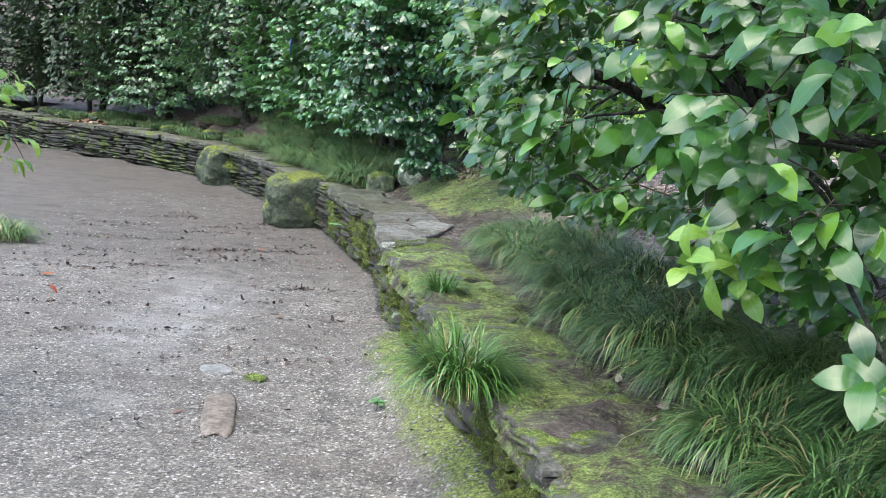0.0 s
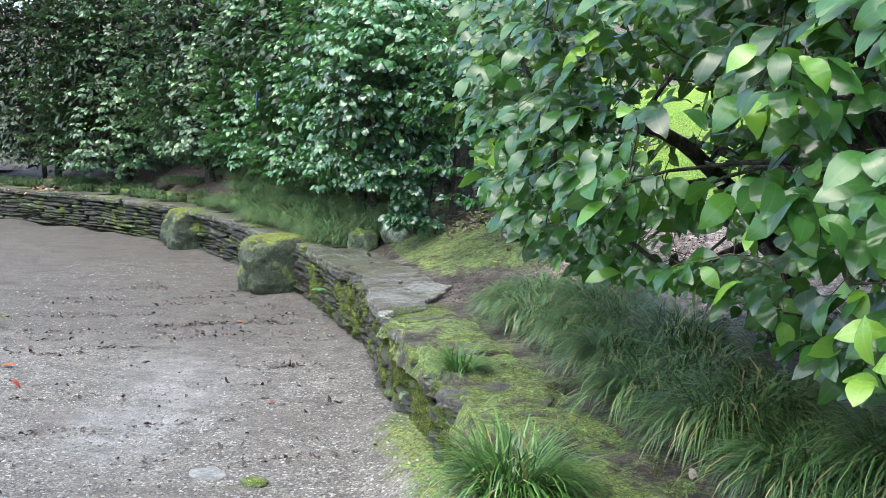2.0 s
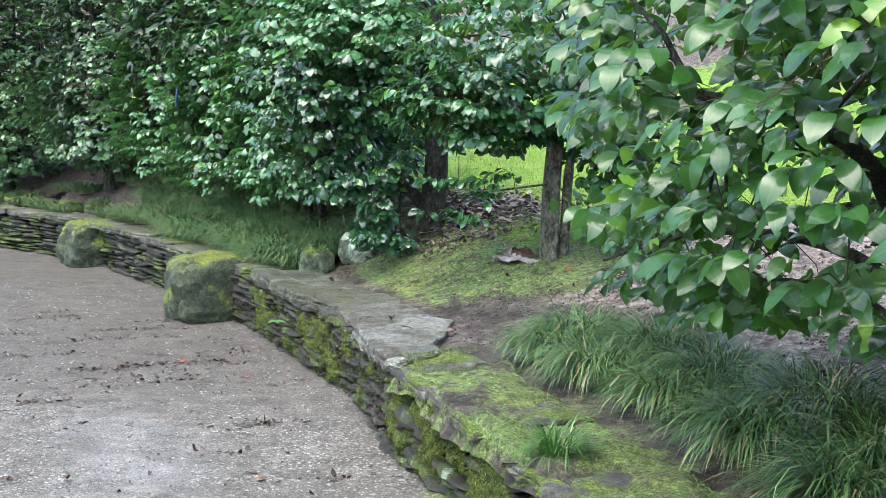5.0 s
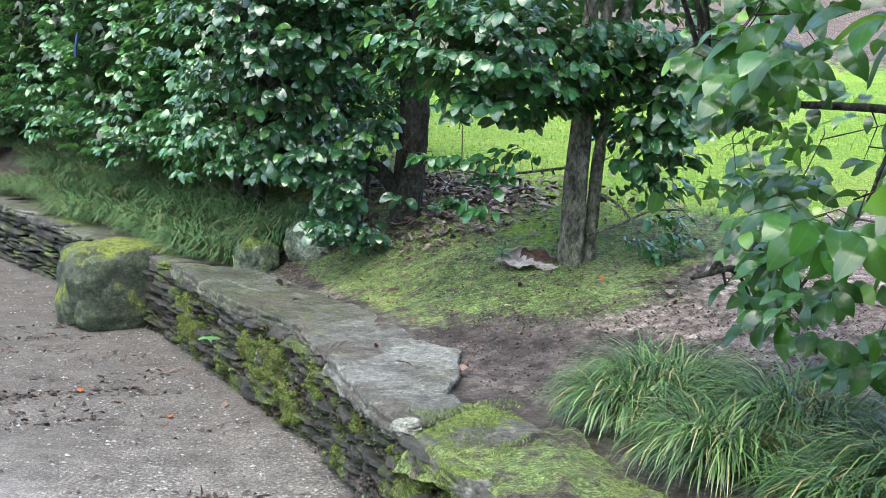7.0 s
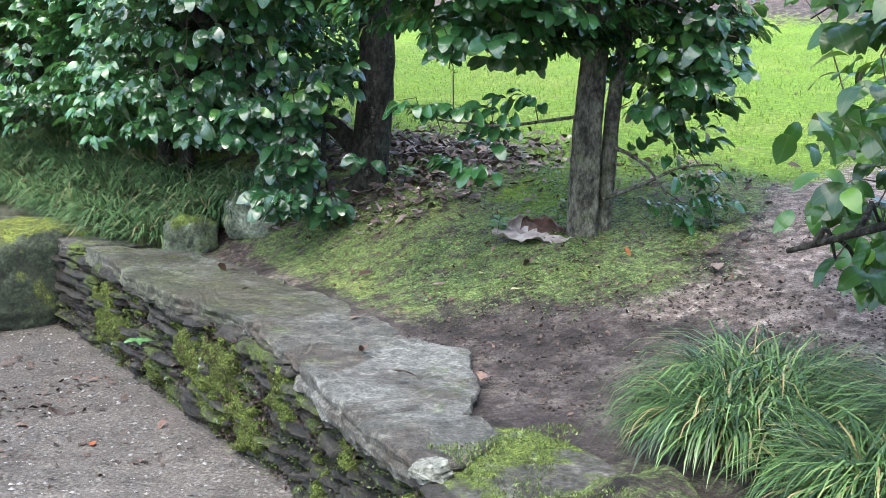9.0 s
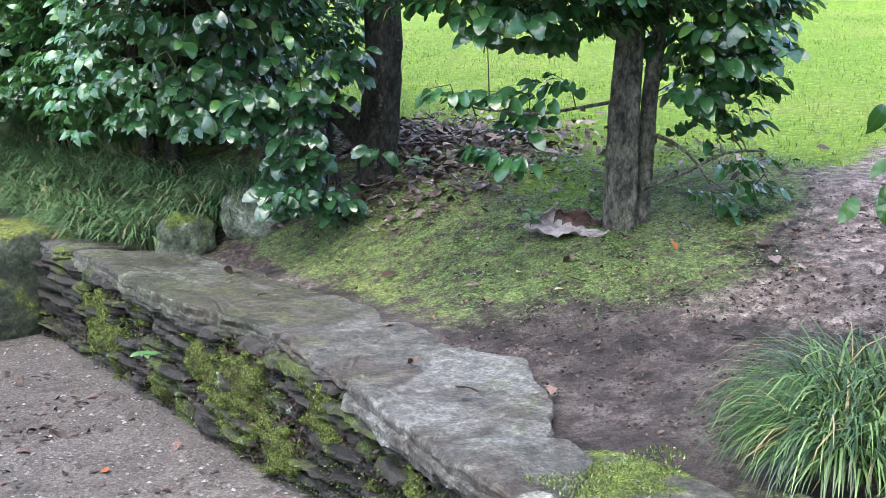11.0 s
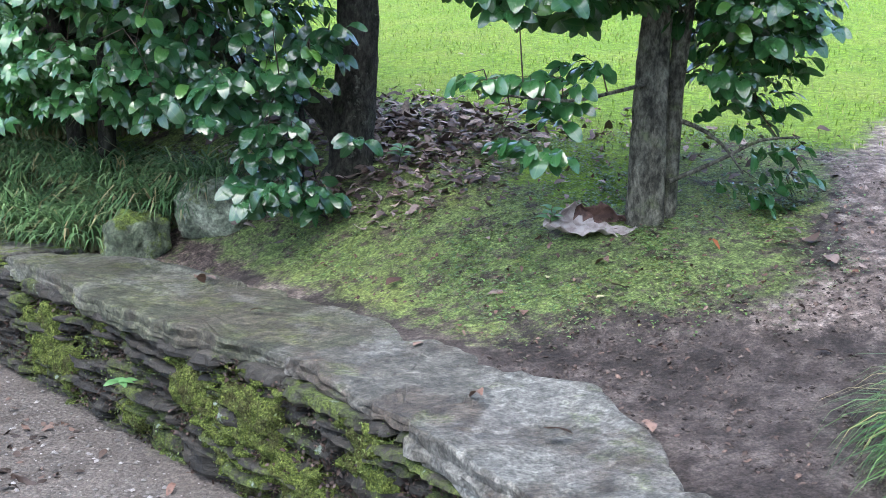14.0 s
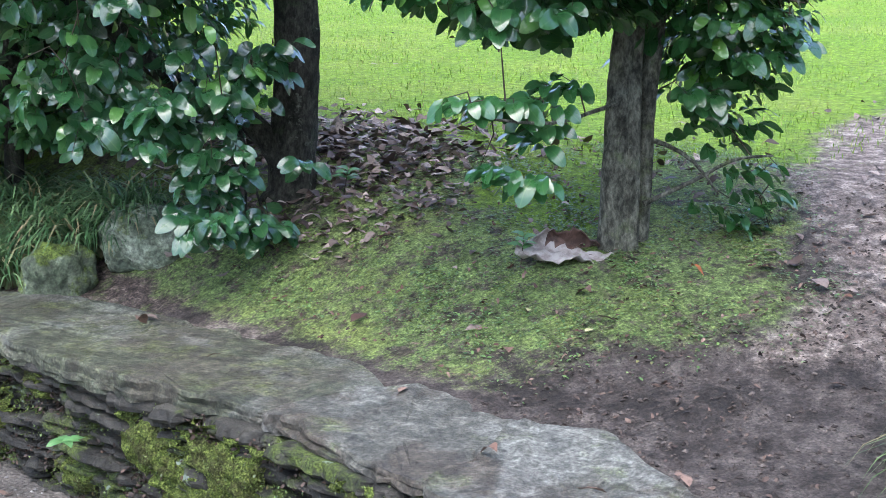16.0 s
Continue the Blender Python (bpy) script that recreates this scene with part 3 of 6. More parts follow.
def behind(x, y):
    """Signed distance from the wall's face, positive on the terrace, for arrays."""
    x, y = np.asarray(x, float), np.asarray(y, float)
    shape, q = x.shape, np.stack([x.ravel(), y.ravel()], -1)
    out = np.empty(len(q))
    coarse, normal = WL[::3], WN[::3]
    for i in range(0, len(q), 20000):
        dx = q[i:i + 20000, None] - coarse[None]
        k = (dx ** 2).sum(-1).argmin(1)
        d = q[i:i + 20000] - coarse[k]
        out[i:i + 20000] = (d * normal[k]).sum(-1)
    return out.reshape(shape)


def waves(x, y, scale, seed):
    """Cheap smooth noise, about -1 to 1."""
    r = np.random.default_rng(seed)
    out = np.zeros_like(np.asarray(x, float))
    for i in range(7):
        a, f, ph = r.uniform(0, 6.28), scale * r.uniform(0.6, 2.4), r.uniform(0, 6.28)
        out += np.sin((x * math.cos(a) + y * math.sin(a)) * f + ph) / 3.2
    return out


def step(v, lo, hi):
    t = np.clip((np.asarray(v, float) - lo) / (hi - lo), 0, 1)
    return t * t * (3 - 2 * t)


def terrace_height(x, y):
    """Level with the wall's top, then a slope up to the trees, easing into the lawn and steepening to a bank."""
    x, y = np.asarray(x, float), np.asarray(y, float)
    d = behind(x, y)
    p = 0.119 + 0.16 * (x - 0.467) + 0.16 * (y - 9.78)
    p = np.where(p > 0.42, 0.42 + 0.45 * (p - 0.42), np.maximum(p, 0.0))
    p = np.minimum(p, 1.75) * step(x + 0.45 * (y - 11.8), -1.5, 0.0)
    h = 0.435 + 0.14 * np.clip(d - 0.3, 0, 0.6) + step(d, 0.2, 1.3) * p + 0.42 * np.clip(d - 17.6, 0, 16)
    return h + 0.012 * waves(x, y, 2.2, 3) + 0.02 * waves(x, y, 0.9, 4) * np.clip(d, 0, 1)


def spread(dense, lo, hi, pitch, grow=1.25):
    """Grid lines: even over the dense stretch, ever wider out to lo and hi."""
    out = list(np.arange(dense[0], dense[1], pitch))
    w, v = pitch, dense[1]
    while v < hi:
        out.append(v)
        w *= grow
        v += w
    out.append(hi)
    w, v, left = pitch, dense[0] - pitch, []
    while v > lo:
        left.append(v)
        w *= grow
        v -= w
    return np.array([lo] + left[::-1] + out)


def sheet(xs, ys, height, keep=None):
    gx, gy = np.meshgrid(xs, ys)
    nx = len(xs)
    i = np.arange(len(ys) - 1)[:, None] * nx + np.arange(nx - 1)[None]
    f = np.stack([i, i + 1, i + nx + 1, i + nx], -1).reshape(-1, 4)
    v = np.stack([gx, gy, height(gx, gy)], -1).reshape(-1, 3)
    if keep is not None:
        ok = keep(gx, gy).ravel()
        f = f[ok[f].all(1)]
        used = np.unique(f)
        remap = np.zeros(len(v), int)
        remap[used] = np.arange(len(used))
        v, f = v[used], remap[f]
    return v, f


# ---- the ground: a grit path, level, to the horizon ----
def path_height(x, y):
    d = behind(x, y)
    bank = 0.13 * step(d, -0.4, 0.0) * step(y, 7.9, 7.0)
    return 0.008 * waves(x, y, 1.6, 11) + 0.004 * waves(x, y, 6.0, 12) + bank + 0.015 * step(d, -0.35, 0) - 0.1 * step(d, 0.15, 0.4)


v, f = sheet(spread((-4.5, 1.2), -300, 300, 0.045), spread((2.0, 15.0), -300, 300, 0.05), path_height)
dd = behind(v[:, 0], v[:, 1])
moss = 0.6 * step(dd, -0.5, -0.1) * step(v[:, 1], 8.0, 7.0) * step(v[:, 1], 3.5, 5.0) + 0.32 * step(dd, -0.18, -0.02)
loose = np.clip(0.95 * step(v[:, 1] + 0.3 * waves(v[:, 0], v[:, 1], 1.5, 15), 8.0, 7.0) + 0.8 * step(v[:, 0] + 0.3 * waves(v[:, 0], v[:, 1], 1.5, 16), -1.8, -2.6) * step(v[:, 1], 10.0, 8.5) + 0.8 * step(dd, -0.9, -0.4) * step(v[:, 1], 11.5, 10.0) + 0.45 * step(v[:, 1], 11.0, 13.0), 0, 1)
ground = tagged(new("ground", mesh_of("ground", v, f, M_GRAVEL, attrs={"moss": moss, "loose": loose, "worn": step(np.hypot((v[:, 0] + 1.65 + 0.1 * (v[:, 1] - 8)) / 0.5, (v[:, 1] - 7.7) / 1.9) + 0.2 * waves(v[:, 0], v[:, 1], 2.5, 19), 1.1, 0.4), "mud": 0.85 * step(v[:, 1] + 0.5 * waves(v[:, 0], v[:, 1], 1.2, 18), 8.6, 11.0)})), "damp grey grit path with moss along the wall", "path", kind="structure")

# ---- the terrace behind the wall, rising to a lawn and a bank ----
v, f = sheet(spread((-2.2, 2.4), -60, 70, 0.045), spread((3.4, 13.2), -8, 90, 0.05), terrace_height, lambda x, y: behind(x, y) > 0.2)
X, Y = v[:, 0], v[:, 1]
D = behind(X, Y)
wob = waves(X, Y, 2.5, 21)
a_track = step(X + 0.35 * wob + 0.25 * (Y - 9.3), 0.45, 1.2) * step(Y - 0.62 * X + 0.25 * wob, 9.6, 9.1) * step(X, 9.0, 5.0)
a_track = np.maximum(a_track, 0.5 * step(np.hypot((X - 0.15) / 0.7, (Y - 11.0) / 0.42) + 0.25 * wob, 1.2, 0.6))
BORDER = ([-0.7, -0.34, -0.2, 0.05, 0.28, 0.53, 0.81, 1.0, 1.2, 1.45, 1.9], [10.65, 10.25, 9.95, 9.84, 9.8, 9.66, 9.5, 9.5, 9.66, 9.95, 10.45])
a_moss = 0.78 * step(D + 0.1 * wob, 0.42, 0.62) * step(Y - np.interp(X, *BORDER) + 0.1 * wob, -0.16, 0.48) * step(D, 3.6, 2.2) * step(X + 0.2 * wob - 0.9 * (Y - 9.8), 1.5, 1.1)
a_moss = np.maximum(a_moss, 0.5 * step(Y, 8.75, 8.3) * step(D, 1.1, 0.3))
a_moss = np.maximum(a_moss, 0.6 * step(D, 0.75, 0.5) * step(Y, 11.0, 11.6))
a_mould = step(np.hypot(X - 0.2, (Y - 12.0) * 0.9) + 0.2 * wob, 1.05, 0.65)
a_mould = np.maximum(a_mould, step(X + 0.45 * (Y - 11.8), -0.2, -0.7) * step(Y, 11.6, 12.2))
a_mould = np.maximum(a_mould, step(np.hypot((X - 1.9) / 1.3, (Y - 5.6) / 2.4), 1.2, 0.9))
a_mould = np.maximum(a_mould, 0.75 * step(D, 18.3, 19.5))
a_moss = a_moss * (1 - 0.95 * a_mould * step(X, -0.4, -0.9)) - 0.35 * a_mould * step(X, -0.4, -0.9) * step(D, 0.7, 1.0)
a_lawn = step(D + 0.35 * wob, 1.15, 1.9) * np.maximum(step(Y - 0.25 * X + 0.2 * wob, 10.1, 10.8), step(X + 0.2 * wob, 1.35, 1.9)) * step(Y + 0.2 * wob - 0.62 * X, 8.9, 9.7) * (1 - a_mould) * step(D, 19.5, 18.5) - 0.4 * a_mould
terrace = tagged(new("terrace", mesh_of("terrace", v, f, M_TERRACE, attrs={"track": a_track, "moss": a_moss, "mould": a_mould, "lawn": a_lawn})),
                 "raised bed of dark soil and moss running into bright lawn", "garden ground", kind="structure")


def on_terrace(x, y, lift=0.0):
    return float(terrace_height(np.array([x]), np.array([y]))[0]) + lift


# ---- shrubs and trees ----
def lumpy(n, centre, radii, inner, seed, gap=-0.32, low=None):
    """Places for leafy twig ends within the skin of a lumpy crown, and their outward ways."""
    r = np.random.default_rng(seed)
    out, ways = [], []
    centre, radii = np.array(centre, float), np.array(radii, float)
    while len(out) < n:
        d = r.normal(size=3)
        d /= np.linalg.norm(d)
        rad = inner + (1.02 - inner) * r.random() ** 0.55
        lump = noise.noise(Vector(d * 2.3) + Vector((seed, 0, 0)))
        fine = noise.noise(Vector(d * 6.0) + Vector((0, seed, 0)))
        if fine < gap and rad > 0.7:
            continue
        p = centre + d * radii * rad * (1 + 0.22 * lump)
        if low is not None and p[2] < low:
            continue
        out.append(p), ways.append((d[0], d[1], 0.25 + 0.4 * d[2]))
    return np.array(out), unit(np.array(ways))


def rosettes(ends, ways, count, length, templates, seed, spreading=0.85):
    """Leaves set round each twig end: (template index, places, rotations, sizes)."""
    r = np.random.default_rng(seed)
    n = len(ends) * count
    axis = unit(np.repeat(ways, count, 0) * 0.8 + np.array([0, 0, 0.5]) + r.normal(0, 0.25, (n, 3)))
    j = np.tile(np.arange(count), len(ends))
    ang = j * 2.4 + np.repeat(r.uniform(0, 6.28, len(ends)), count) + r.normal(0, 0.3, n)
    side = unit(np.cross(axis, np.array([0.13, 0.2, 1.0]) + r.normal(0, 0.05, (n, 3))))
    radial = side * np.cos(ang)[:, None] + np.cross(axis, side) * np.sin(ang)[:, None]
    back = (j / max(count - 1, 1))[:, None]
    way = unit(axis * (0.6 - 0.5 * back) + radial * spreading + np.array([0, 0, -0.08]) + r.normal(0, 0.12, (n, 3)))
    normal = unit(axis * 0.5 + np.array([0, 0, 0.7]) + np.repeat(ways, count, 0) * 0.5 + r.normal(0, 0.34, (n, 3)))
    place = np.repeat(ends, count, 0) - axis * back * length * 0.9 + radial * 0.008
    size = length * r.uniform(0.65, 1.15, n)
    wide = size * r.uniform(0.85, 1.12, n)
    return r.integers(0, len(templates), n), place, frames(way, normal), np.stack([wide, size, size], -1)


def two_ranked(ends, ways, count, length, templates, seed):
    """Leaves set in two ranks along each twig end, tilted up and outwards: (template index, places, rotations, sizes)."""
    r = np.random.default_rng(seed)
    m, n = len(ends), len(ends) * count
    axis = unit(ways * (1.0, 1.0, 0.45) + r.normal(0, 0.28, (m, 3)) * (1, 1, 0.6))
    side = unit(np.cross(axis, [0.0, 0.0, 1.0]))
    axis, side, out = (np.repeat(q, count, 0) for q in (axis, side, ways))
    j = np.tile(np.arange(count), m)
    sign = np.where((j + np.repeat(r.integers(0, 2, m), count)) % 2 == 0, 1.0, -1.0)
    back = (j / max(count - 1, 1))[:, None]
    way = unit(axis * (0.95 - 0.7 * back) + side * (sign[:, None] * (0.25 + 0.65 * back)) + np.array([0, 0, -0.4]) + r.normal(0, 0.18, (n, 3)))
    normal = unit(np.array([0, 0, 0.62]) + out * 0.72 + r.normal(0, 0.27, (n, 3)))
    place = np.repeat(ends, count, 0) - axis * back * length * 1.45 + way * 0.01
    size = length * r.uniform(0.68, 1.15, n)
    return r.integers(0, len(templates), n), place, frames(way, normal), np.stack([size * r.uniform(0.88, 1.1, n), size, size], -1)


def leaf_mesh(name, leaves, templates, material, pick=None):
    which, place, rot, size = leaves
    chunks = []
    for i, tpl in enumerate(templates):
        ok = which == i if pick is None else (which == i) & pick
        if ok.any():
            chunks.append(scatter(tpl, place[ok], rot[ok], size[ok]))
    v, f, u = join(chunks)
    return mesh_of(name, v, f, material, u)


def single_leaves(root, leaves, templates, material, order, most):
    """The first leaves of an order as objects of their own under a plant; gives which ones they are."""
    meshes = [mesh_of("leaf", *t[:2], material, t[2]) for t in templates]
    chosen = np.zeros(len(order), bool)
    chosen[order[:most]] = True
    for i in np.flatnonzero(chosen):
        ob = part("leaf", meshes[leaves[0][i]], root)
        ob.matrix_basis = Matrix.Translation(leaves[1][i]) @ Matrix(leaves[2][i].tolist()).to_4x4() @ Matrix.Diagonal((*leaves[3][i], 1))
    return chosen


def twigs(ends, ways, hubs, thick=0.0017):
    """Thin wood from the nearest hub towards each twig end, each twig end a hub for the next."""
    chunks = []
    order = np.argsort(((ends[:, None] - hubs[None]) ** 2).sum(-1).min(1))
    hubs = np.concatenate([hubs, np.zeros((len(ends), 3))])
    used = len(hubs) - len(ends)
    for e, w in zip(ends[order], ways[order]):
        h = hubs[:used][((hubs[:used] - e) ** 2).sum(1).argmin()]
        hubs[used] = h + (e - h) * 0.7
        used += 1
        mid = h + (e - h) * 0.55 + np.array([0, 0, 0.04]) - w * 0.03
        chunks.append(tube([h, mid, e + w * 0.02], [thick * 2.0, thick * 1.4, thick * 0.6], 3))
    return join(chunks)


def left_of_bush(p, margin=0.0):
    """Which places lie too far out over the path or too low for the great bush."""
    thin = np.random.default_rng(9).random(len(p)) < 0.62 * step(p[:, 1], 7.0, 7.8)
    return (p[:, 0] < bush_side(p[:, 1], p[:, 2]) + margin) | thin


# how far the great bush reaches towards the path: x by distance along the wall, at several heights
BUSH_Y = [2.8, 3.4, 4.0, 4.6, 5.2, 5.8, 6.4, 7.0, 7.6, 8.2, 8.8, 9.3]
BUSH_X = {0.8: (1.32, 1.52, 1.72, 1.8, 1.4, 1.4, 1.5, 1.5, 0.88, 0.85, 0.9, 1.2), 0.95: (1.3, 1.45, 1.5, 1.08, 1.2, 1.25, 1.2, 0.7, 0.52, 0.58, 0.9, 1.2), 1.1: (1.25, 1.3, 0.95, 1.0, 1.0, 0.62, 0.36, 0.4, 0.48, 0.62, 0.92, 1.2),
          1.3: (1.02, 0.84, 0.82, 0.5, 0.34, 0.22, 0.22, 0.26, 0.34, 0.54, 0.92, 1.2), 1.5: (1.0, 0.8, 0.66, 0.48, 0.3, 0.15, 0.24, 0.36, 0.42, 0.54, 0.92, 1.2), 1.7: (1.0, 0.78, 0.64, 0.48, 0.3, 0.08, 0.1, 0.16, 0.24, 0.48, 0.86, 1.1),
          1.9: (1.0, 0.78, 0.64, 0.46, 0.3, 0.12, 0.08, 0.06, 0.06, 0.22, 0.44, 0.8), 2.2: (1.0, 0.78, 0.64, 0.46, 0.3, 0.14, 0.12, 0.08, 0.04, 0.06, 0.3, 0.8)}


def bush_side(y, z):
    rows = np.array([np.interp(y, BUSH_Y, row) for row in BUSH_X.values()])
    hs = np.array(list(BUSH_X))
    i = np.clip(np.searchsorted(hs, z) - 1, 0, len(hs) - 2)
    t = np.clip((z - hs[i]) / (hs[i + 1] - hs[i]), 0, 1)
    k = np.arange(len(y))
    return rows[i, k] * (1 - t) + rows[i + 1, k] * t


def shrub(name, base, stems, crown, label, category, leaf_len=0.09, count=7, templates=LEAF_SMALL, bark=None, group="", seed=1, extra=(), sprays=22, outside=None):
    """A shrub: base (x, y, z); stems, each a list of points and two radii; crown, a list of (n, centre, radii, inner, gap, low)."""
    root = thing(name, base, label, category, group)
    o = np.array(base)
    bark = bark or M_BARK
    hubs, thin = [], [np.zeros((0, 3))]
    for pts, r0, r1 in stems:
        p = smooth3(np.array(pts, float))
        rad = np.linspace(r0, r1, len(p))
        rad[0] *= 1.3
        part("trunk" if r0 > 0.03 else "limb", mesh_of("stem", *trio(tube(p - o, rad, 14, 0.08), bark)), root)
        (hubs if r0 >= 0.025 else thin).append(p[len(p) // 3:])
    hubs = np.concatenate(hubs)
    ends, ways = [], []
    for i, (n, centre, radii, inner, gap, low) in enumerate(crown):
        e, w = lumpy(n, centre, radii, inner, seed * 10 + i, gap, low)
        ends.append(e), ways.append(w)
    ends, ways = np.concatenate(ends), np.concatenate(ways)
    if outside is not None:
        ok = ~outside(ends)
        ends, ways = ends[ok], ways[ok]
    for e, w in extra:
        ends, ways = np.concatenate([ends, e]), np.concatenate([ways, w])
    # limbs from the stems into the crown
    r = np.random.default_rng(seed + 500)
    aim = ends[r.choice(len(ends), min(sprays, len(ends)), replace=False)]
    new_hubs = [hubs, *thin]
    for a in aim:
        h = hubs[((hubs - a) ** 2).sum(1).argmin()]
        p = bent(h, h + (a - h) * 0.85, (0, 0, 0.06), 7)
        part("limb", mesh_of("limb", *trio(tube(p - o, np.linspace(0.012, 0.004, 7), 6), bark)), root)
        new_hubs.append(p[2:])
    hubs = np.concatenate(new_hubs)
    some = r.random(len(ends)) < 0.5
    v, f, u = twigs(ends[some] - o, ways[some], hubs - o)
    part("brushwood", mesh_of("brushwood", v, f, M_TWIG), root, kind="stuff")
    leaves = two_ranked(ends, ways, count, leaf_len, templates, seed + 900)
    leaves = (leaves[0], leaves[1] - o, leaves[2], leaves[3])
    return root, leaves


def smooth3(p, n=5):
    out = []
    for i in range(len(p) - 1):
        a, b, c, d = p[max(i - 1, 0)], p[i], p[i + 1], p[min(i + 2, len(p) - 1)]
        t = np.linspace(0, 1, n, endpoint=False)[:, None]
        out.append(0.5 * (2 * b + (c - a) * t + (2 * a - 5 * b + 4 * c - d) * t ** 2 + (3 * b - a - 3 * c + d) * t ** 3))
    return np.concatenate(out + [p[-1:]])


def trio(t, material):
    return t[0], t[1], material

# the great camellia beside the wall, its boughs out over the path
o = (1.77, 7.2, on_terrace(1.77, 7.2))
bx, by, bz = o
tips = np.array([(-0.1, 6.12, 1.79), (0.11, 6.3, 1.9), (0.04, 5.66, 1.87), (0.13, 5.62, 1.63), (0.32, 5.89, 1.18), (0.29, 5.3, 1.15), (0.26, 5.45, 1.09), (0.69, 5.3, 1.03), (0.33, 5.2, 1.6), (0.59, 5.26, 1.66),
                 (0.45, 5.59, 1.72), (0.45, 4.8, 1.5), (0.49, 4.68, 1.38), (0.55, 4.4, 1.36), (0.34, 4.67, 1.87), (0.85, 4.67, 0.86), (0.65, 3.9, 1.36), (0.67, 3.74, 1.72), (0.8, 3.28, 1.67), (0.8, 3.5, 1.05),
                 (0.99, 3.36, 1.58), (0.9, 3.77, 1.5), (0.99, 2.95, 1.7), (0.95, 3.2, 1.2), (0.3, 6.2, 1.4), (0.5, 4.3, 1.75)])
r = np.random.default_rng(77)
spray = (np.repeat(tips, 6, 0) + r.normal(0, 0.08, (len(tips) * 6, 3)))
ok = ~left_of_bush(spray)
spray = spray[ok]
spray_ways = unit(spray - np.array([1.7, 6.0, 1.2]))
# layered sprays along the side that faces the path, with dark gaps between them
hubs = []
while len(hubs) < 124:
    q = np.array([r.uniform(3.0, 9.2), r.uniform(0.8, 2.45)])
    if 3.9 < q[0] < 5.6 and 1.3 < q[1] < 1.75 and r.random() < 0.6:
        continue
    if r.random() > 0.7 * step(q[0], 6.8, 7.6) and (len(hubs) < 6 or np.min(np.hypot(*((np.array(hubs) - q) * (1.0, 1.5)).T)) > 0.22 * r.uniform(0.6, 1.4)):
        hubs.append(q)
hubs = np.array(hubs)
k = 6
sy, sz = np.repeat(hubs[:, 0], k), np.repeat(hubs[:, 1], k)
way = unit(np.tile([-0.6, -0.65, 0.12], (len(hubs), 1)) + r.normal(0, 0.35, (len(hubs), 3)) * (1, 1, 0.5))
across = unit(np.cross(way, [0.0, 0.0, 1.0]))
along = np.tile(np.linspace(0.0, -0.26, k), len(hubs)) + r.normal(0, 0.02, len(sy))
wide = r.uniform(-0.13, 0.13, len(sy))
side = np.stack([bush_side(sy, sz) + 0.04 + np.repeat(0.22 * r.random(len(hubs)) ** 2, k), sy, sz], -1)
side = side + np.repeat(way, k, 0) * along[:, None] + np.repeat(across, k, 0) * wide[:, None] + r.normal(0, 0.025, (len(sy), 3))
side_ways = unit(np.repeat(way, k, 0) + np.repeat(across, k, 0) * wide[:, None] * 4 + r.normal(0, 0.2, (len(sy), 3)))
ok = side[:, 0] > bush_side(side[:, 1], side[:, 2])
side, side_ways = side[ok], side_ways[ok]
# sprays deeper in the bush, on the near side of its trunk
deep = np.column_stack([r.uniform(0.9, 2.3, 130), r.uniform(3.4, 6.8, 130), r.uniform(1.25, 2.5, 130)])
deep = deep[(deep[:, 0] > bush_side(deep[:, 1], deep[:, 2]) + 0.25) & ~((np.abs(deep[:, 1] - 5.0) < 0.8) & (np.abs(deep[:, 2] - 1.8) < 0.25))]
side, side_ways = np.concatenate([side, deep]), np.concatenate([side_ways, unit(np.tile([-0.4, -0.7, 0.2], (len(deep), 1)) + r.normal(0, 0.4, (len(deep), 3)))])
# boughs that reach beyond the trunk, low over the grass
boughs = [((1.6, 7.5, 1.1), (0.68, 8.85, 0.86), 8, 0.07), ((1.6, 7.5, 1.3), (0.66, 8.7, 1.05), 7, 0.08), ((1.6, 7.5, 1.5), (0.62, 8.5, 1.35), 7, 0.08), ((1.6, 7.5, 1.7), (0.58, 8.3, 1.6), 7, 0.09),
          ((1.6, 7.5, 2.0), (0.55, 8.4, 1.85), 8, 0.1), ((1.5, 7.3, 2.0), (0.1, 8.2, 2.12), 22, 0.1), ((1.5, 7.3, 2.2), (0.16, 7.8, 2.2), 20, 0.1), ((1.5, 7.3, 1.2), (0.8, 7.9, 0.8), 5, 0.05)]
reach = np.concatenate([np.array(a) + (np.array(b) - np.array(a)) * np.linspace(0.55, 1.0, n)[:, None] + r.normal(0, w, (n, 3)) * (0.5, 1, 0.6) for a, b, n, w in boughs])
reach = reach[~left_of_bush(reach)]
reach_ways = unit(np.tile([-0.75, -0.4, 0.25], (len(reach), 1)) + r.normal(0, 0.35, (len(reach), 3)))
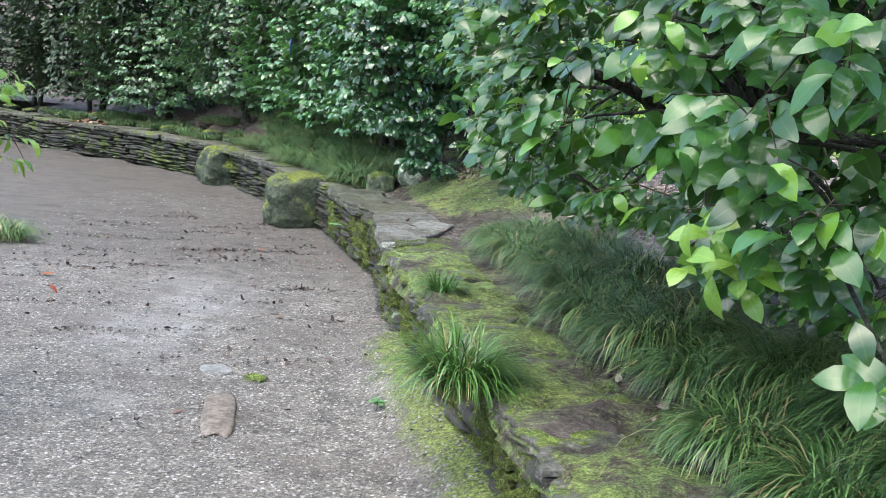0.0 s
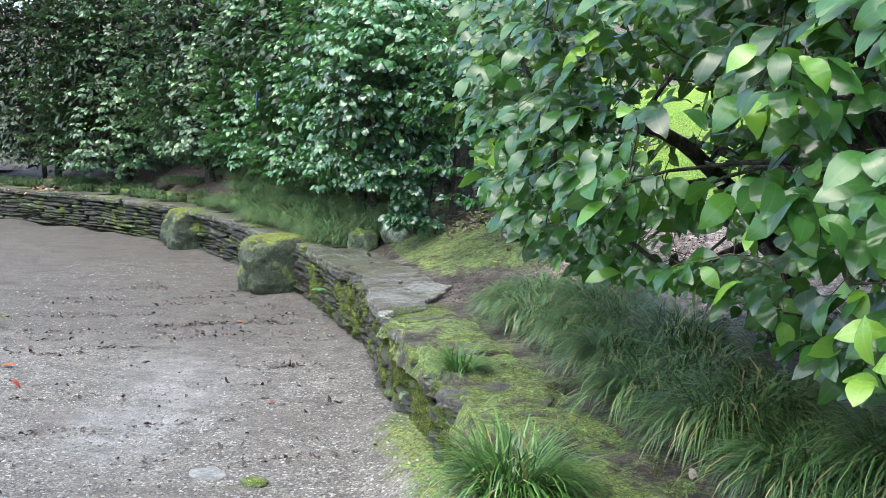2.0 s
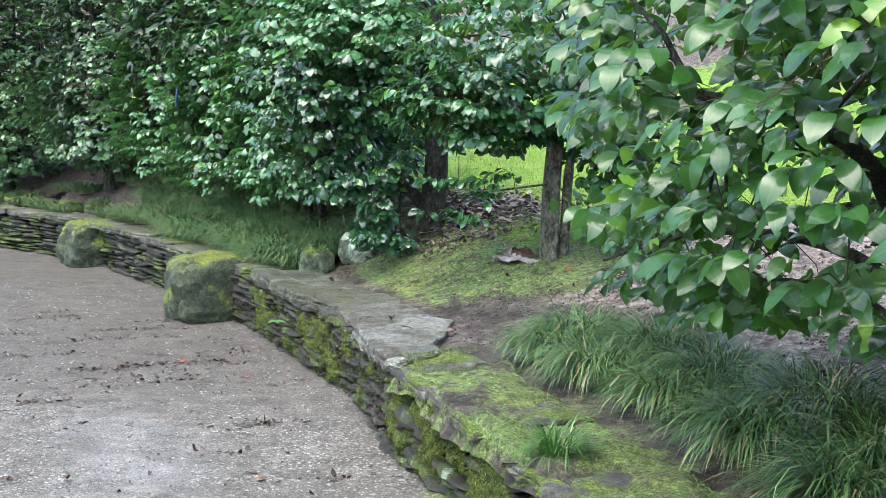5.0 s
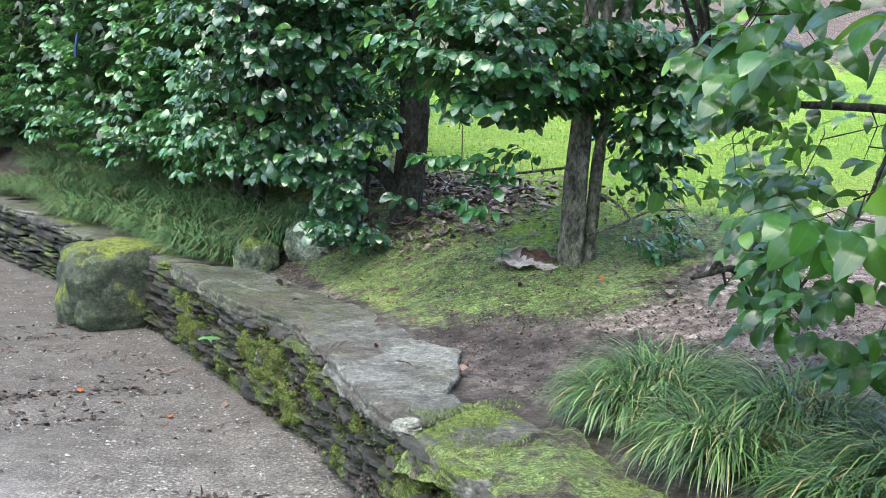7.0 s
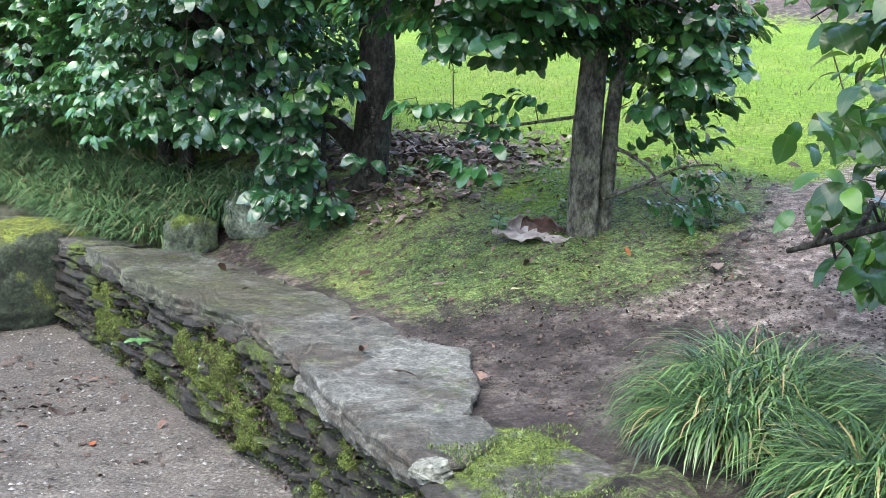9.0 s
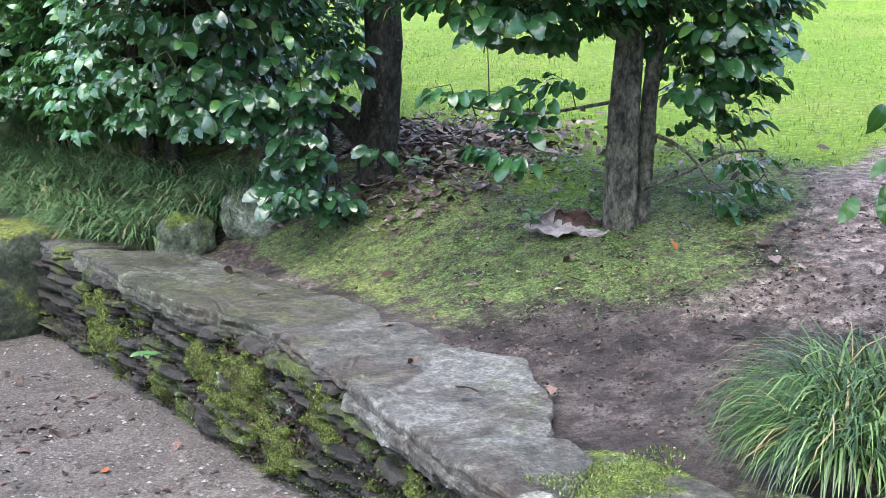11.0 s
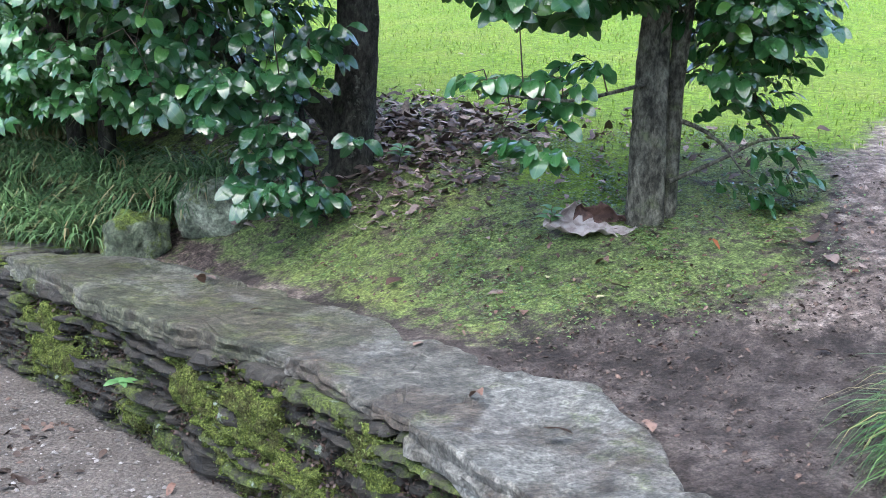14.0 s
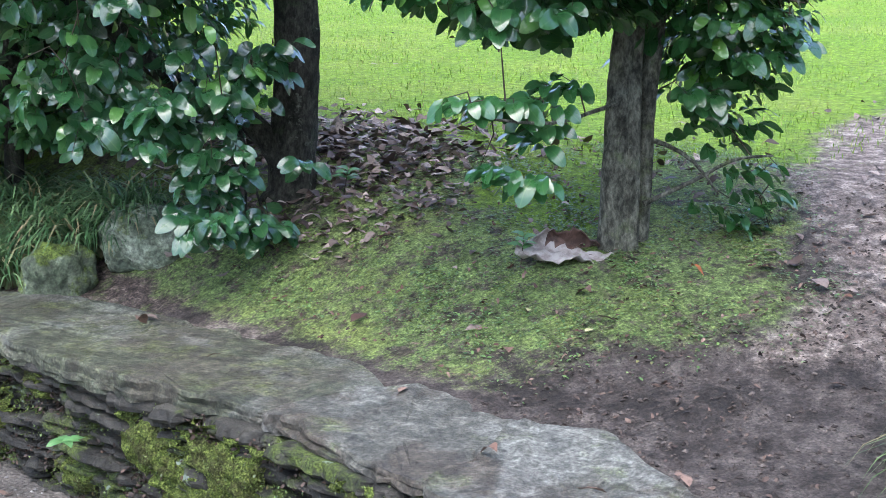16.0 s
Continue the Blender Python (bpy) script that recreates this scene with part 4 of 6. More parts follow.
big, leaves = shrub("camellia_bush", o,
                    [([o, (1.74, 7.1, 1.1), (1.65, 6.9, 1.7), (1.5, 6.5, 2.6)], 0.09, 0.04), ([(1.74, 7.1, 1.0), (1.35, 6.7, 1.35), (0.95, 6.3, 1.62), (0.4, 6.1, 1.75)], 0.05, 0.016),
                     ([(1.76, 7.1, 0.95), (1.6, 6.0, 1.3), (1.3, 5.0, 1.5), (1.15, 4.0, 1.5)], 0.055, 0.018), ([(1.74, 7.2, 0.95), (1.5, 7.6, 1.15), (1.1, 8.2, 1.15), (0.75, 8.7, 0.95)], 0.035, 0.008),
                     ([(1.78, 7.2, 1.0), (2.3, 6.6, 1.7), (2.7, 6.0, 2.4)], 0.05, 0.02), ([(1.72, 7.0, 1.2), (1.3, 6.2, 1.15), (0.9, 5.6, 1.1)], 0.03, 0.012), ([(1.74, 7.2, 1.3), (1.5, 7.5, 1.5), (1.1, 7.9, 1.6), (0.6, 8.3, 1.6)], 0.03, 0.008)],
                    [(420, (1.9, 6.1, 1.95), (1.85, 3.2, 1.25), 0.7, -0.08, 1.0), (120, (1.9, 5.9, 1.85), (1.55, 2.6, 0.95), 0.35, -0.2, 1.2)],
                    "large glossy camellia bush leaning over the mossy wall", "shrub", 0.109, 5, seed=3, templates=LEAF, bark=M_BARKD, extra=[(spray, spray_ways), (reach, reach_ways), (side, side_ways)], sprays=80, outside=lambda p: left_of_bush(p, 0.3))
near = np.hypot(leaves[1][:, 0] + bx + 0.4, (leaves[1][:, 1] + by - 5.2) * 0.75) + 0.3 * np.abs(leaves[1][:, 2] + bz - 1.3)
order = np.argsort(near)
single = single_leaves(big, leaves, LEAF, M_BUSH, order, 290)
part("foliage", leaf_mesh("foliage", leaves, LEAF, M_BUSH, ~single), big, "glossy mid-green oval leaves", kind="stuff")
# unseen leaves added overhead and on the far side, to shade bush and grass
e, w = lumpy(620, (2.0, 5.5, 3.05), (1.5, 2.6, 0.75), 0.2, 173, -0.9, 2.5)
e2, w2 = lumpy(320, (3.0, 5.0, 1.6), (0.45, 2.0, 0.9), 0.2, 174, -0.9, 0.7)
inner = rosettes(np.concatenate([e, e2]), np.concatenate([w, w2]), 5, 0.16, LEAF_SMALL, 175)
part("upper_foliage", leaf_mesh("upper_foliage", (inner[0], inner[1] - np.array(o), inner[2], inner[3]), LEAF_SMALL, M_BUSH), big, "unseen leaves added above and behind to shade the bush", kind="stuff")
e, w = lumpy(300, (2.1, 5.3, 1.7), (0.75, 1.9, 0.8), 0.2, 171, -0.9, 0.95)
e2, w2 = lumpy(230, (1.75, 6.6, 1.95), (0.5, 0.95, 0.6), 0.2, 176, -0.9, 1.3)
e3, w3 = lumpy(200, (1.35, 5.9, 2.25), (0.65, 1.3, 0.45), 0.2, 177, -0.9, 1.75)
e4, w4 = lumpy(260, (1.55, 7.4, 2.3), (0.95, 1.0, 0.42), 0.2, 178, -0.9, 1.85)
e5, w5 = lumpy(130, (1.95, 7.5, 1.55), (0.6, 0.7, 0.38), 0.2, 179, -0.9, 1.1)
e, w = np.concatenate([e, e2, e3, e4, e5]), np.concatenate([w, w2, w3, w4, w5])
inner = rosettes(e, w, 4, 0.15, LEAF_SMALL, 172)
part("inner_foliage", leaf_mesh("inner_foliage", (inner[0], inner[1] - np.array(o), inner[2], inner[3]), LEAF_SMALL, M_BUSH), big, "shaded leaves deep in the bush", kind="stuff")
# a yellowing spray low on the bush
spot = np.array([(0.84, 3.3, 1.24), (0.9, 3.36, 1.29), (0.97, 3.3, 1.22)])
lv = rosettes(spot, unit(spot - np.array([1.5, 4.5, 1.0])), 6, 0.098, LEAF, 31)
part("yellow_spray", leaf_mesh("yellow_spray", (lv[0], lv[1] - np.array(o), lv[2], lv[3]), LEAF, M_YOUNG), big, "pale yellow-green ageing leaves")

# a low spray nearer the start of the path
spot = np.array([(1.12, 2.78, 1.12), (1.2, 2.85, 1.08)])
lv = rosettes(spot, unit(np.tile([-0.5, -0.7, 0.3], (2, 1))), 5, 0.12, LEAF, 33)
part("foliage", leaf_mesh("foliage", (lv[0], lv[1] - np.array(o), lv[2], lv[3]), LEAF, M_BUSH), big, kind="stuff")
part("limb", mesh_of("limb", *trio(tube(bent(np.array([1.2, 3.9, 1.35]) - np.array(o), spot[1] - np.array(o), (0, 0, 0.05), 6), np.linspace(0.012, 0.004, 6), 6), M_BARKD)), big)

# the hedge of camellias along the back of the bed
def over_grass(p):
    """Which places lie out over the grass edging, below the hedge's skirt."""
    d = behind(p[:, 0], p[:, 1])
    return (d < 0.12) | ((d < 0.9) & (p[:, 2] < np.interp(p[:, 1], [12, 13.5, 15, 17], [0.93, 0.86, 0.64, 0.52]) + 0.06 * waves(p[:, 0], p[:, 1], 4.0, 62)))


HEDGE = [(-0.75, 12.75, 1.15, 0.9, 620), (-1.75, 13.7, 1.25, 1.0, 640), (-2.75, 15.2, 1.3, 1.1, 640), (-3.9, 16.9, 1.4, 1.2, 640), (-5.4, 18.6, 1.6, 1.3, 560),
         (-7.2, 20.0, 1.7, 1.4, 480), (-9.2, 21.6, 1.8, 1.5, 430), (-11.6, 23.4, 2.0, 1.6, 380), (-2.0, 17.3, 1.9, 1.7, 260), (-5.5, 21.5, 2.2, 2.0, 220)]
for i, (x, y, rx, ry, n) in enumerate(HEDGE):
    if 0 < i < 8:
        x, y, _ = on_wall(s_at(y), 0.02 + 0.8 * ry)
        rx = rx + 0.2
    z = on_terrace(x, y)
    c = np.array([x, y, z])
    stems = []
    for j in range(3):
        a = r.uniform(0, 6.28)
        e = np.array([math.cos(a), math.sin(a), 0])
        stems.append(([c + e * 0.12, c + e * 0.2 + (0, 0, 0.6), c + e * 0.45 + (0, 0, 1.6), c + e * 0.6 + (0, 0, 2.8)], 0.045, 0.02))
    ob, lv = shrub("hedge_camellia", tuple(c), stems,
                   [(int(n * 1.5), (x, y, z + (1.5 if i < 3 else 1.75)), (rx, ry + 0.1, 1.25 if i < 3 else 1.5), 0.72, -0.36, z + 0.26), (int(n * 0.35), (x, y, z + 1.7), (rx * 0.9, ry * 0.9, 1.3), 0.4, -0.4, z + 0.4),
                    (int(n * (0.3 if i < 3 else 0.7)), (x, y, z + (2.5 if i < 3 else 3.3)), (rx, ry, 0.6 if i < 3 else 1.3), 0.6, -0.36, z + (2.2 if i < 3 else 2.6)), (int(n * 0.7), (x, y, z + 0.95), (rx, ry + 0.1, 0.8), 0.6, -0.36, z + 0.22)],
                   "tall dark-green camellia shrub in a dense hedge", "shrub", 0.086 if i < 3 else 0.095 if i < 5 else 0.105, 9 if i < 3 else 6 if i < 5 else 5, group="camellia hedge", seed=40 + i, bark=M_BARKD, outside=over_grass)
    # filler leaves that stop light inside the hedge, their near-black green painting its shade
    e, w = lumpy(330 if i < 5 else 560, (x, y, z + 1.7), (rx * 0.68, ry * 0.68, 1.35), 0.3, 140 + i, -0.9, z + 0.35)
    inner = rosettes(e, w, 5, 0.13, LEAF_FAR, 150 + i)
    # unseen crown of big leaves added high over far shrubs to darken them
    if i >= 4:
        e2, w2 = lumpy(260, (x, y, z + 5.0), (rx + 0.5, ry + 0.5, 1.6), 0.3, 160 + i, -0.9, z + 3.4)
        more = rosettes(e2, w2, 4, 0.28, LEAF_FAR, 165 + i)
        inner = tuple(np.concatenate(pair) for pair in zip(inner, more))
    part("inner_foliage", leaf_mesh("inner_foliage", (inner[0], inner[1] - c, inner[2], inner[3]), LEAF_FAR, M_HEDGE), ob, "inner hedge leaves with deep shade put into their colour", kind="stuff")
    # farther shrubs take darker copies of the leaf, standing for shade from overhead
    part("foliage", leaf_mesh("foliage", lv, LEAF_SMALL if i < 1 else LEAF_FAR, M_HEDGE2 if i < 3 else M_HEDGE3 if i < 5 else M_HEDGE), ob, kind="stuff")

# the leaning camellia tree with a low side limb
x, y = 0.08, 11.55
z = on_terrace(x, y)
o = (x, y, z)
# sprays that hang from the side limb down to the rocks
drops = [(13, (x - 0.45, y - 0.4, z - 0.03), (0.08, 0.06, 0.04)), (9, (x - 0.28, y - 0.38, z - 0.06), (0.05, 0.04, 0.03)), (14, (x - 0.43, y - 0.34, z + 0.16), (0.09, 0.06, 0.06)), (18, (x - 0.6, y - 0.32, z + 0.34), (0.12, 0.08, 0.07)), (14, (x - 0.36, y - 0.3, z + 0.4), (0.07, 0.06, 0.07)), (12, (x - 0.22, y - 0.3, z + 0.52), (0.06, 0.05, 0.05)), (20, (x - 0.8, y - 0.3, z + 0.4), (0.14, 0.1, 0.1))]
hang = np.concatenate([np.array(c) + r.normal(0, 1, (n, 3)) * np.array(w) for n, c, w in drops])
hang[:, 2] = np.maximum(hang[:, 2], z - 0.12)
hang_ways = unit(np.tile([-0.1, -0.75, -0.05], (len(hang), 1)) + r.normal(0, 0.35, (len(hang), 3)))
ob, lv = shrub("camellia_tree", o,
               [([(x, y, z - 0.04), (x + 0.02, y, z + 0.3), (x + 0.03, y, z + 0.7), (x - 0.02, y + 0.02, z + 1.2), (x - 0.06, y + 0.05, z + 2.2)], 0.098, 0.078),
                ([(x - 0.03, y, z + 0.12), (x - 0.16, y + 0.02, z + 0.28), (x - 0.34, y + 0.0, z + 0.36), (x - 0.62, y - 0.05, z + 0.55), (x - 0.95, y + 0.0, z + 0.95)], 0.05, 0.034),
                ([(x + 0.02, y, z + 0.85), (x + 0.13, y, z + 1.0), (x + 0.17, y + 0.03, z + 1.5)], 0.035, 0.02)],
               [(280, (x - 0.8, y - 0.1, z + 1.15), (0.75, 0.55, 0.75), 0.35, -0.3, z + 0.22), (110, (x - 0.45, y - 0.35, z + 1.3), (0.42, 0.25, 0.5), 0.2, -0.4, z + 0.7),
                (230, (x - 0.2, y + 0.05, z + 1.6), (1.2, 0.8, 0.5), 0.4, -0.3, z + 1.05)],
               "camellia tree with a forked mossy trunk among dead leaves", "tree", 0.09, 6, seed=61, bark=M_BARKD, extra=[(hang, hang_ways)], templates=LEAF_ROUND)
# crown brightened by colour: leaves above this height take the lighter green copy
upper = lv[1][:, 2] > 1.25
single = single_leaves(ob, lv, LEAF_ROUND, M_TREE, np.argsort(lv[1][:, 2] + 0.6 * lv[1][:, 1] + 9.0 * upper), 280)
part("foliage", leaf_mesh("foliage", lv, LEAF_ROUND, M_TREE, ~upper & ~single), ob, "dark glossy oval leaves", kind="stuff")
part("foliage", leaf_mesh("foliage", lv, LEAF_ROUND, M_HEDGE2, upper), ob, "upper leaves with the crown's brightness put into their green", kind="stuff")

# the small camellia tree with twin trunks grown together
x, y = 0.805, 10.36
z = on_terrace(x, y)
o = (x, y, z)
low = np.array([(x - 0.2, y - 0.1, z + 0.42), (x - 0.3, y - 0.15, z + 0.4), (x - 0.38, y - 0.2, z + 0.36), (x - 0.45, y - 0.22, z + 0.33), (x - 0.52, y - 0.25, z + 0.36), (x - 0.6, y - 0.26, z + 0.35), (x - 0.68, y - 0.3, z + 0.35),
                (x - 0.74, y - 0.32, z + 0.37), (x - 0.42, y - 0.2, z + 0.25), (x - 0.35, y - 0.2, z + 0.28), (x - 0.53, y - 0.28, z + 0.15), (x - 0.47, y - 0.26, z + 0.13), (x - 0.6, y - 0.28, z + 0.17),
                (x + 0.3, y - 0.2, z + 0.14), (x + 0.4, y - 0.22, z + 0.12), (x + 0.48, y - 0.2, z + 0.18), (x + 0.55, y - 0.2, z + 0.15), (x + 0.46, y - 0.2, z + 0.05), (x + 0.42, y - 0.2, z + 0.24), (x + 0.5, y - 0.18, z + 0.26),
                (x + 0.25, y - 0.1, z + 0.42), (x + 0.35, y - 0.12, z + 0.4), (x + 0.45, y - 0.12, z + 0.45), (x + 0.52, y - 0.1, z + 0.52), (x + 0.4, y - 0.12, z + 0.35), (x + 0.3, y - 0.1, z + 0.52), (x + 0.5, y - 0.1, z + 0.4), (x + 0.57, y - 0.1, z + 0.58)])
low[:13] += (-0.16, 0.0, 0.15)
ob, lv = shrub("camellia_tree", o,
               [([(x - 0.05, y, z - 0.04), (x - 0.048, y, z + 0.25), (x - 0.045, y, z + 0.5), (x - 0.03, y, z + 0.8), (x + 0.0, y, z + 1.6)], 0.05, 0.036),
                ([(x - 0.01, y - 0.035, z - 0.04), (x - 0.012, y - 0.03, z + 0.25), (x - 0.005, y - 0.02, z + 0.5), (x + 0.02, y, z + 0.8), (x + 0.1, y, z + 1.5)], 0.036, 0.026),
                ([(x + 0.06, y + 0.0, z - 0.04), (x + 0.07, y + 0.0, z + 0.25), (x + 0.078, y, z + 0.5), (x + 0.11, y, z + 0.8), (x + 0.22, y + 0.05, z + 1.5)], 0.036, 0.026),
                ([(x - 0.07, y - 0.02, z + 0.48), (x - 0.25, y - 0.12, z + 0.46), (x - 0.5, y - 0.25, z + 0.44), (x - 0.75, y - 0.3, z + 0.46)], 0.008, 0.004),
                ([(x + 0.03, y - 0.06, z + 0.14), (x + 0.2, y - 0.12, z + 0.22), (x + 0.32, y - 0.18, z + 0.29), (x + 0.48, y - 0.2, z + 0.3)], 0.009, 0.004)],
               [(210, (x - 0.5, y - 0.05, z + 1.0), (0.75, 0.5, 0.32), 0.3, -0.2, z + 0.62), (130, (x + 0.36, y, z + 0.85), (0.36, 0.4, 0.42), 0.3, -0.2, z + 0.35), (170, (x - 0.1, y, z + 1.4), (1.0, 0.7, 0.4), 0.35, -0.3, z + 1.05)],
               "small camellia tree with several trunks fused at the base", "tree", 0.088, 8, seed=62, extra=[(low, unit((low - np.array([x, y, z + 0.3])) * (1, 1, 0.3) + (0, 0, 0.15)))], templates=LEAF_ROUND)
single = single_leaves(ob, lv, LEAF_ROUND, M_DARK, np.argsort(lv[1][:, 2] + 0.5 * lv[1][:, 1]), 290)
part("foliage", leaf_mesh("foliage", lv, LEAF_ROUND, M_DARK, ~single), ob, kind="stuff")

# a shrub whose tips reach in over the far side of the path
o = (-2.6, 5.4, 0.0)
e = np.array([(-1.62, 5.35, 1.48), (-1.6, 5.4, 1.24), (-1.7, 5.3, 1.32), (-1.75, 5.5, 1.52), (-1.9, 5.4, 1.35), (-1.65, 5.45, 1.14), (-1.68, 5.4, 1.42)])
ob, lv = shrub("path_shrub", o, [([o, (-2.5, 5.4, 0.6), (-2.2, 5.4, 1.2)], 0.03, 0.015)], [(60, (-2.5, 5.5, 1.2), (0.55, 0.7, 0.6), 0.4, -0.3, 0.4)],
               "young light-green leafy shrub at the edge of the path", "shrub", 0.085, 7, seed=63, extra=[(e, unit(e - np.array([-2.4, 5.4, 1.2])))])
part("foliage", leaf_mesh("foliage", lv, LEAF_SMALL, M_YOUNG), ob, kind="stuff")


# ---- clumps of mondo grass ----
def grass_clump(place, radius, height, blades, material, label, group, seed, name="mondo_grass", templates=BLADES, wide=1.0, singles=0):
    g = np.random.default_rng(seed)
    root = thing(name, place, label, "ornamental grass", group)
    a, rad = g.uniform(0, 6.283, blades), radius * np.sqrt(g.random(blades))
    foot = np.stack([rad * np.cos(a), rad * np.sin(a), np.zeros(blades)], -1)
    lean = unit(np.stack([np.cos(a), np.sin(a), np.zeros(blades)], -1) * (0.3 + 0.7 * rad / radius)[:, None] + np.append(g.normal(0, 0.6, (blades, 2)), np.zeros((blades, 1)), 1))
    rot = frames(lean, np.tile([0.0, 0.0, 1.0], (blades, 1)))
    length = height * g.uniform(0.65, 1.25, blades)
    width = wide * g.uniform(0.0024, 0.005, blades)
    pick = g.integers(0, len(templates), blades)
    rest = np.arange(blades) >= singles
    chunks = [scatter(t, foot[(pick == i) & rest], rot[(pick == i) & rest], np.stack([width, length, length], -1)[(pick == i) & rest]) for i, t in enumerate(templates)]
    v, f, u = join(chunks)
    if singles:
        meshes = [mesh_of("blade", t[0], t[1], material, t[2]) for t in templates]
        for i in range(singles):
            ob = part("blade", meshes[pick[i]], root)
            ob.matrix_basis = Matrix.Translation(foot[i]) @ Matrix(rot[i].tolist()).to_4x4() @ Matrix.Diagonal((width[i], length[i], length[i], 1))
    part("foliage", mesh_of("foliage", v, f, material, u), root, kind="stuff")
    return root


g = np.random.default_rng(5)
k = 0
for yy, off, rad, hh in ([(y, 0.7 + 0.06 * math.sin(y * 3) + 0.1 * float(step(y, 5.4, 6.0)) - 0.1 * float(step(y, 7.7, 8.0)) + 0.15 * float(step(y, 7.9, 8.2)), 0.14, 0.36) for y in np.arange(2.88, 8.35, 0.6)] + [(y, 1.06 + 0.08 * math.sin(y * 2), 0.16, 0.4) for y in np.arange(2.3, 8.5, 0.61)]
                         + [(y, 1.4, 0.18, 0.44) for y in np.arange(2.8, 5.2, 0.5)]):
    x, y, _ = on_wall(s_at(yy) + g.normal(0, 0.05), off + g.normal(0, 0.04))
    grass_clump((x, y, on_terrace(x, y, -0.01)), rad, hh * g.uniform(0.85, 1.15), 1250, M_GRASS, "arching dark-green mondo grass clump with straw-coloured skirt", "grass edging by the wall", 200 + k, wide=0.75)
    k += 1
for yy, off, rad, hh in ([(y, 0.46 + 0.06 * math.sin(y * 3), 0.16, 0.35) for y in np.arange(12.0, 16.2, 0.28)] + [(y, 0.74, 0.18, 0.38) for y in np.arange(11.85, 16.2, 0.32)] + [(y, 1.02, 0.2, 0.4) for y in np.arange(11.9, 15.0, 0.36)]
                         + [(y, 0.6 + 0.12 * math.sin(y * 5), 0.2, 0.2) for y in np.arange(16.3, 20.5, 0.4)] + [(y, 1.0, 0.22, 0.22) for y in np.arange(15.2, 19.5, 0.42)]):
    x, y, _ = on_wall(s_at(yy), off + g.normal(0, 0.05))
    if x > -0.6:
        continue
    grass_clump((x, y, on_terrace(x, y, -0.01)), rad, hh * g.uniform(0.88, 1.1), 480, M_GRASS2, "arching mondo grass clump in the shade of the hedge", "grass edging below the hedge", 300 + k, templates=BLADES_FAR, wide=1.4)
    k += 1
for x, y in ((-0.72, 12.12), (-0.58, 12.0), (-0.46, 12.06), (-0.42, 11.92), (-0.6, 12.22)):
    grass_clump((x, y, on_terrace(x, y, -0.01)), 0.13, 0.34 * g.uniform(0.88, 1.1), 420, M_GRASS2, "arching mondo grass clump in the shade of the hedge", "grass edging below the hedge", 300 + k, templates=BLADES_FAR, wide=1.3)
    k += 1
for x, y, rad, hh, n in ((0.29, 4.86, 0.1, 0.32, 800), (0.12, 6.62, 0.06, 0.2, 200)):
    grass_clump((x, y, 0.47 if y > 6 else 0.44), rad, hh, n, M_TUFT, "fresh green grass tuft rooted in the mossy wall", "", 400 + k, "grass_tuft", templates=BLADES_UP + BLADES, wide=0.85, singles=150)
    k += 1
grass_clump((-3.8, 10.2, 0.0), 0.2, 0.32, 420, M_GRASS, "dark grass clump at the edge of the grit path", "", 450)


# ---- the dry-stone retaining wall ----
def core_mesh(s0, s1):
    ss = np.arange(s0, s1, 0.2)
    v, f = [], []
    for s in ss:
        for d, z in ((0.1, -0.1), (0.085, WALL_H - 0.05), (0.4, WALL_H - 0.05), (0.4, -0.1)):
            x, y, _ = on_wall(s, d)
            v.append((x, y, z))
    for i in range(len(ss) - 1):
        for j in range(3):
            a = 4 * i + j
            f.append((a, a + 1, a + 5, a + 4))
    return mesh_of("wall_core", v, f, M_CORE, smooth=False)


wall = tagged(new("wall_retaining", core_mesh(1.0, WS[-1] - 0.5)), "low dry-stone retaining wall of thin mossy schist", "wall", kind="structure")
def along_wall(S, D, Z):
    """World places from metres along the wall, behind its face and up."""
    x = np.interp(S, WS, WL[:, 0]) + np.interp(S, WS, WN[:, 0]) * D
    y = np.interp(S, WS, WL[:, 1]) + np.interp(S, WS, WN[:, 1]) * D
    return np.stack([x, y, Z], -1)


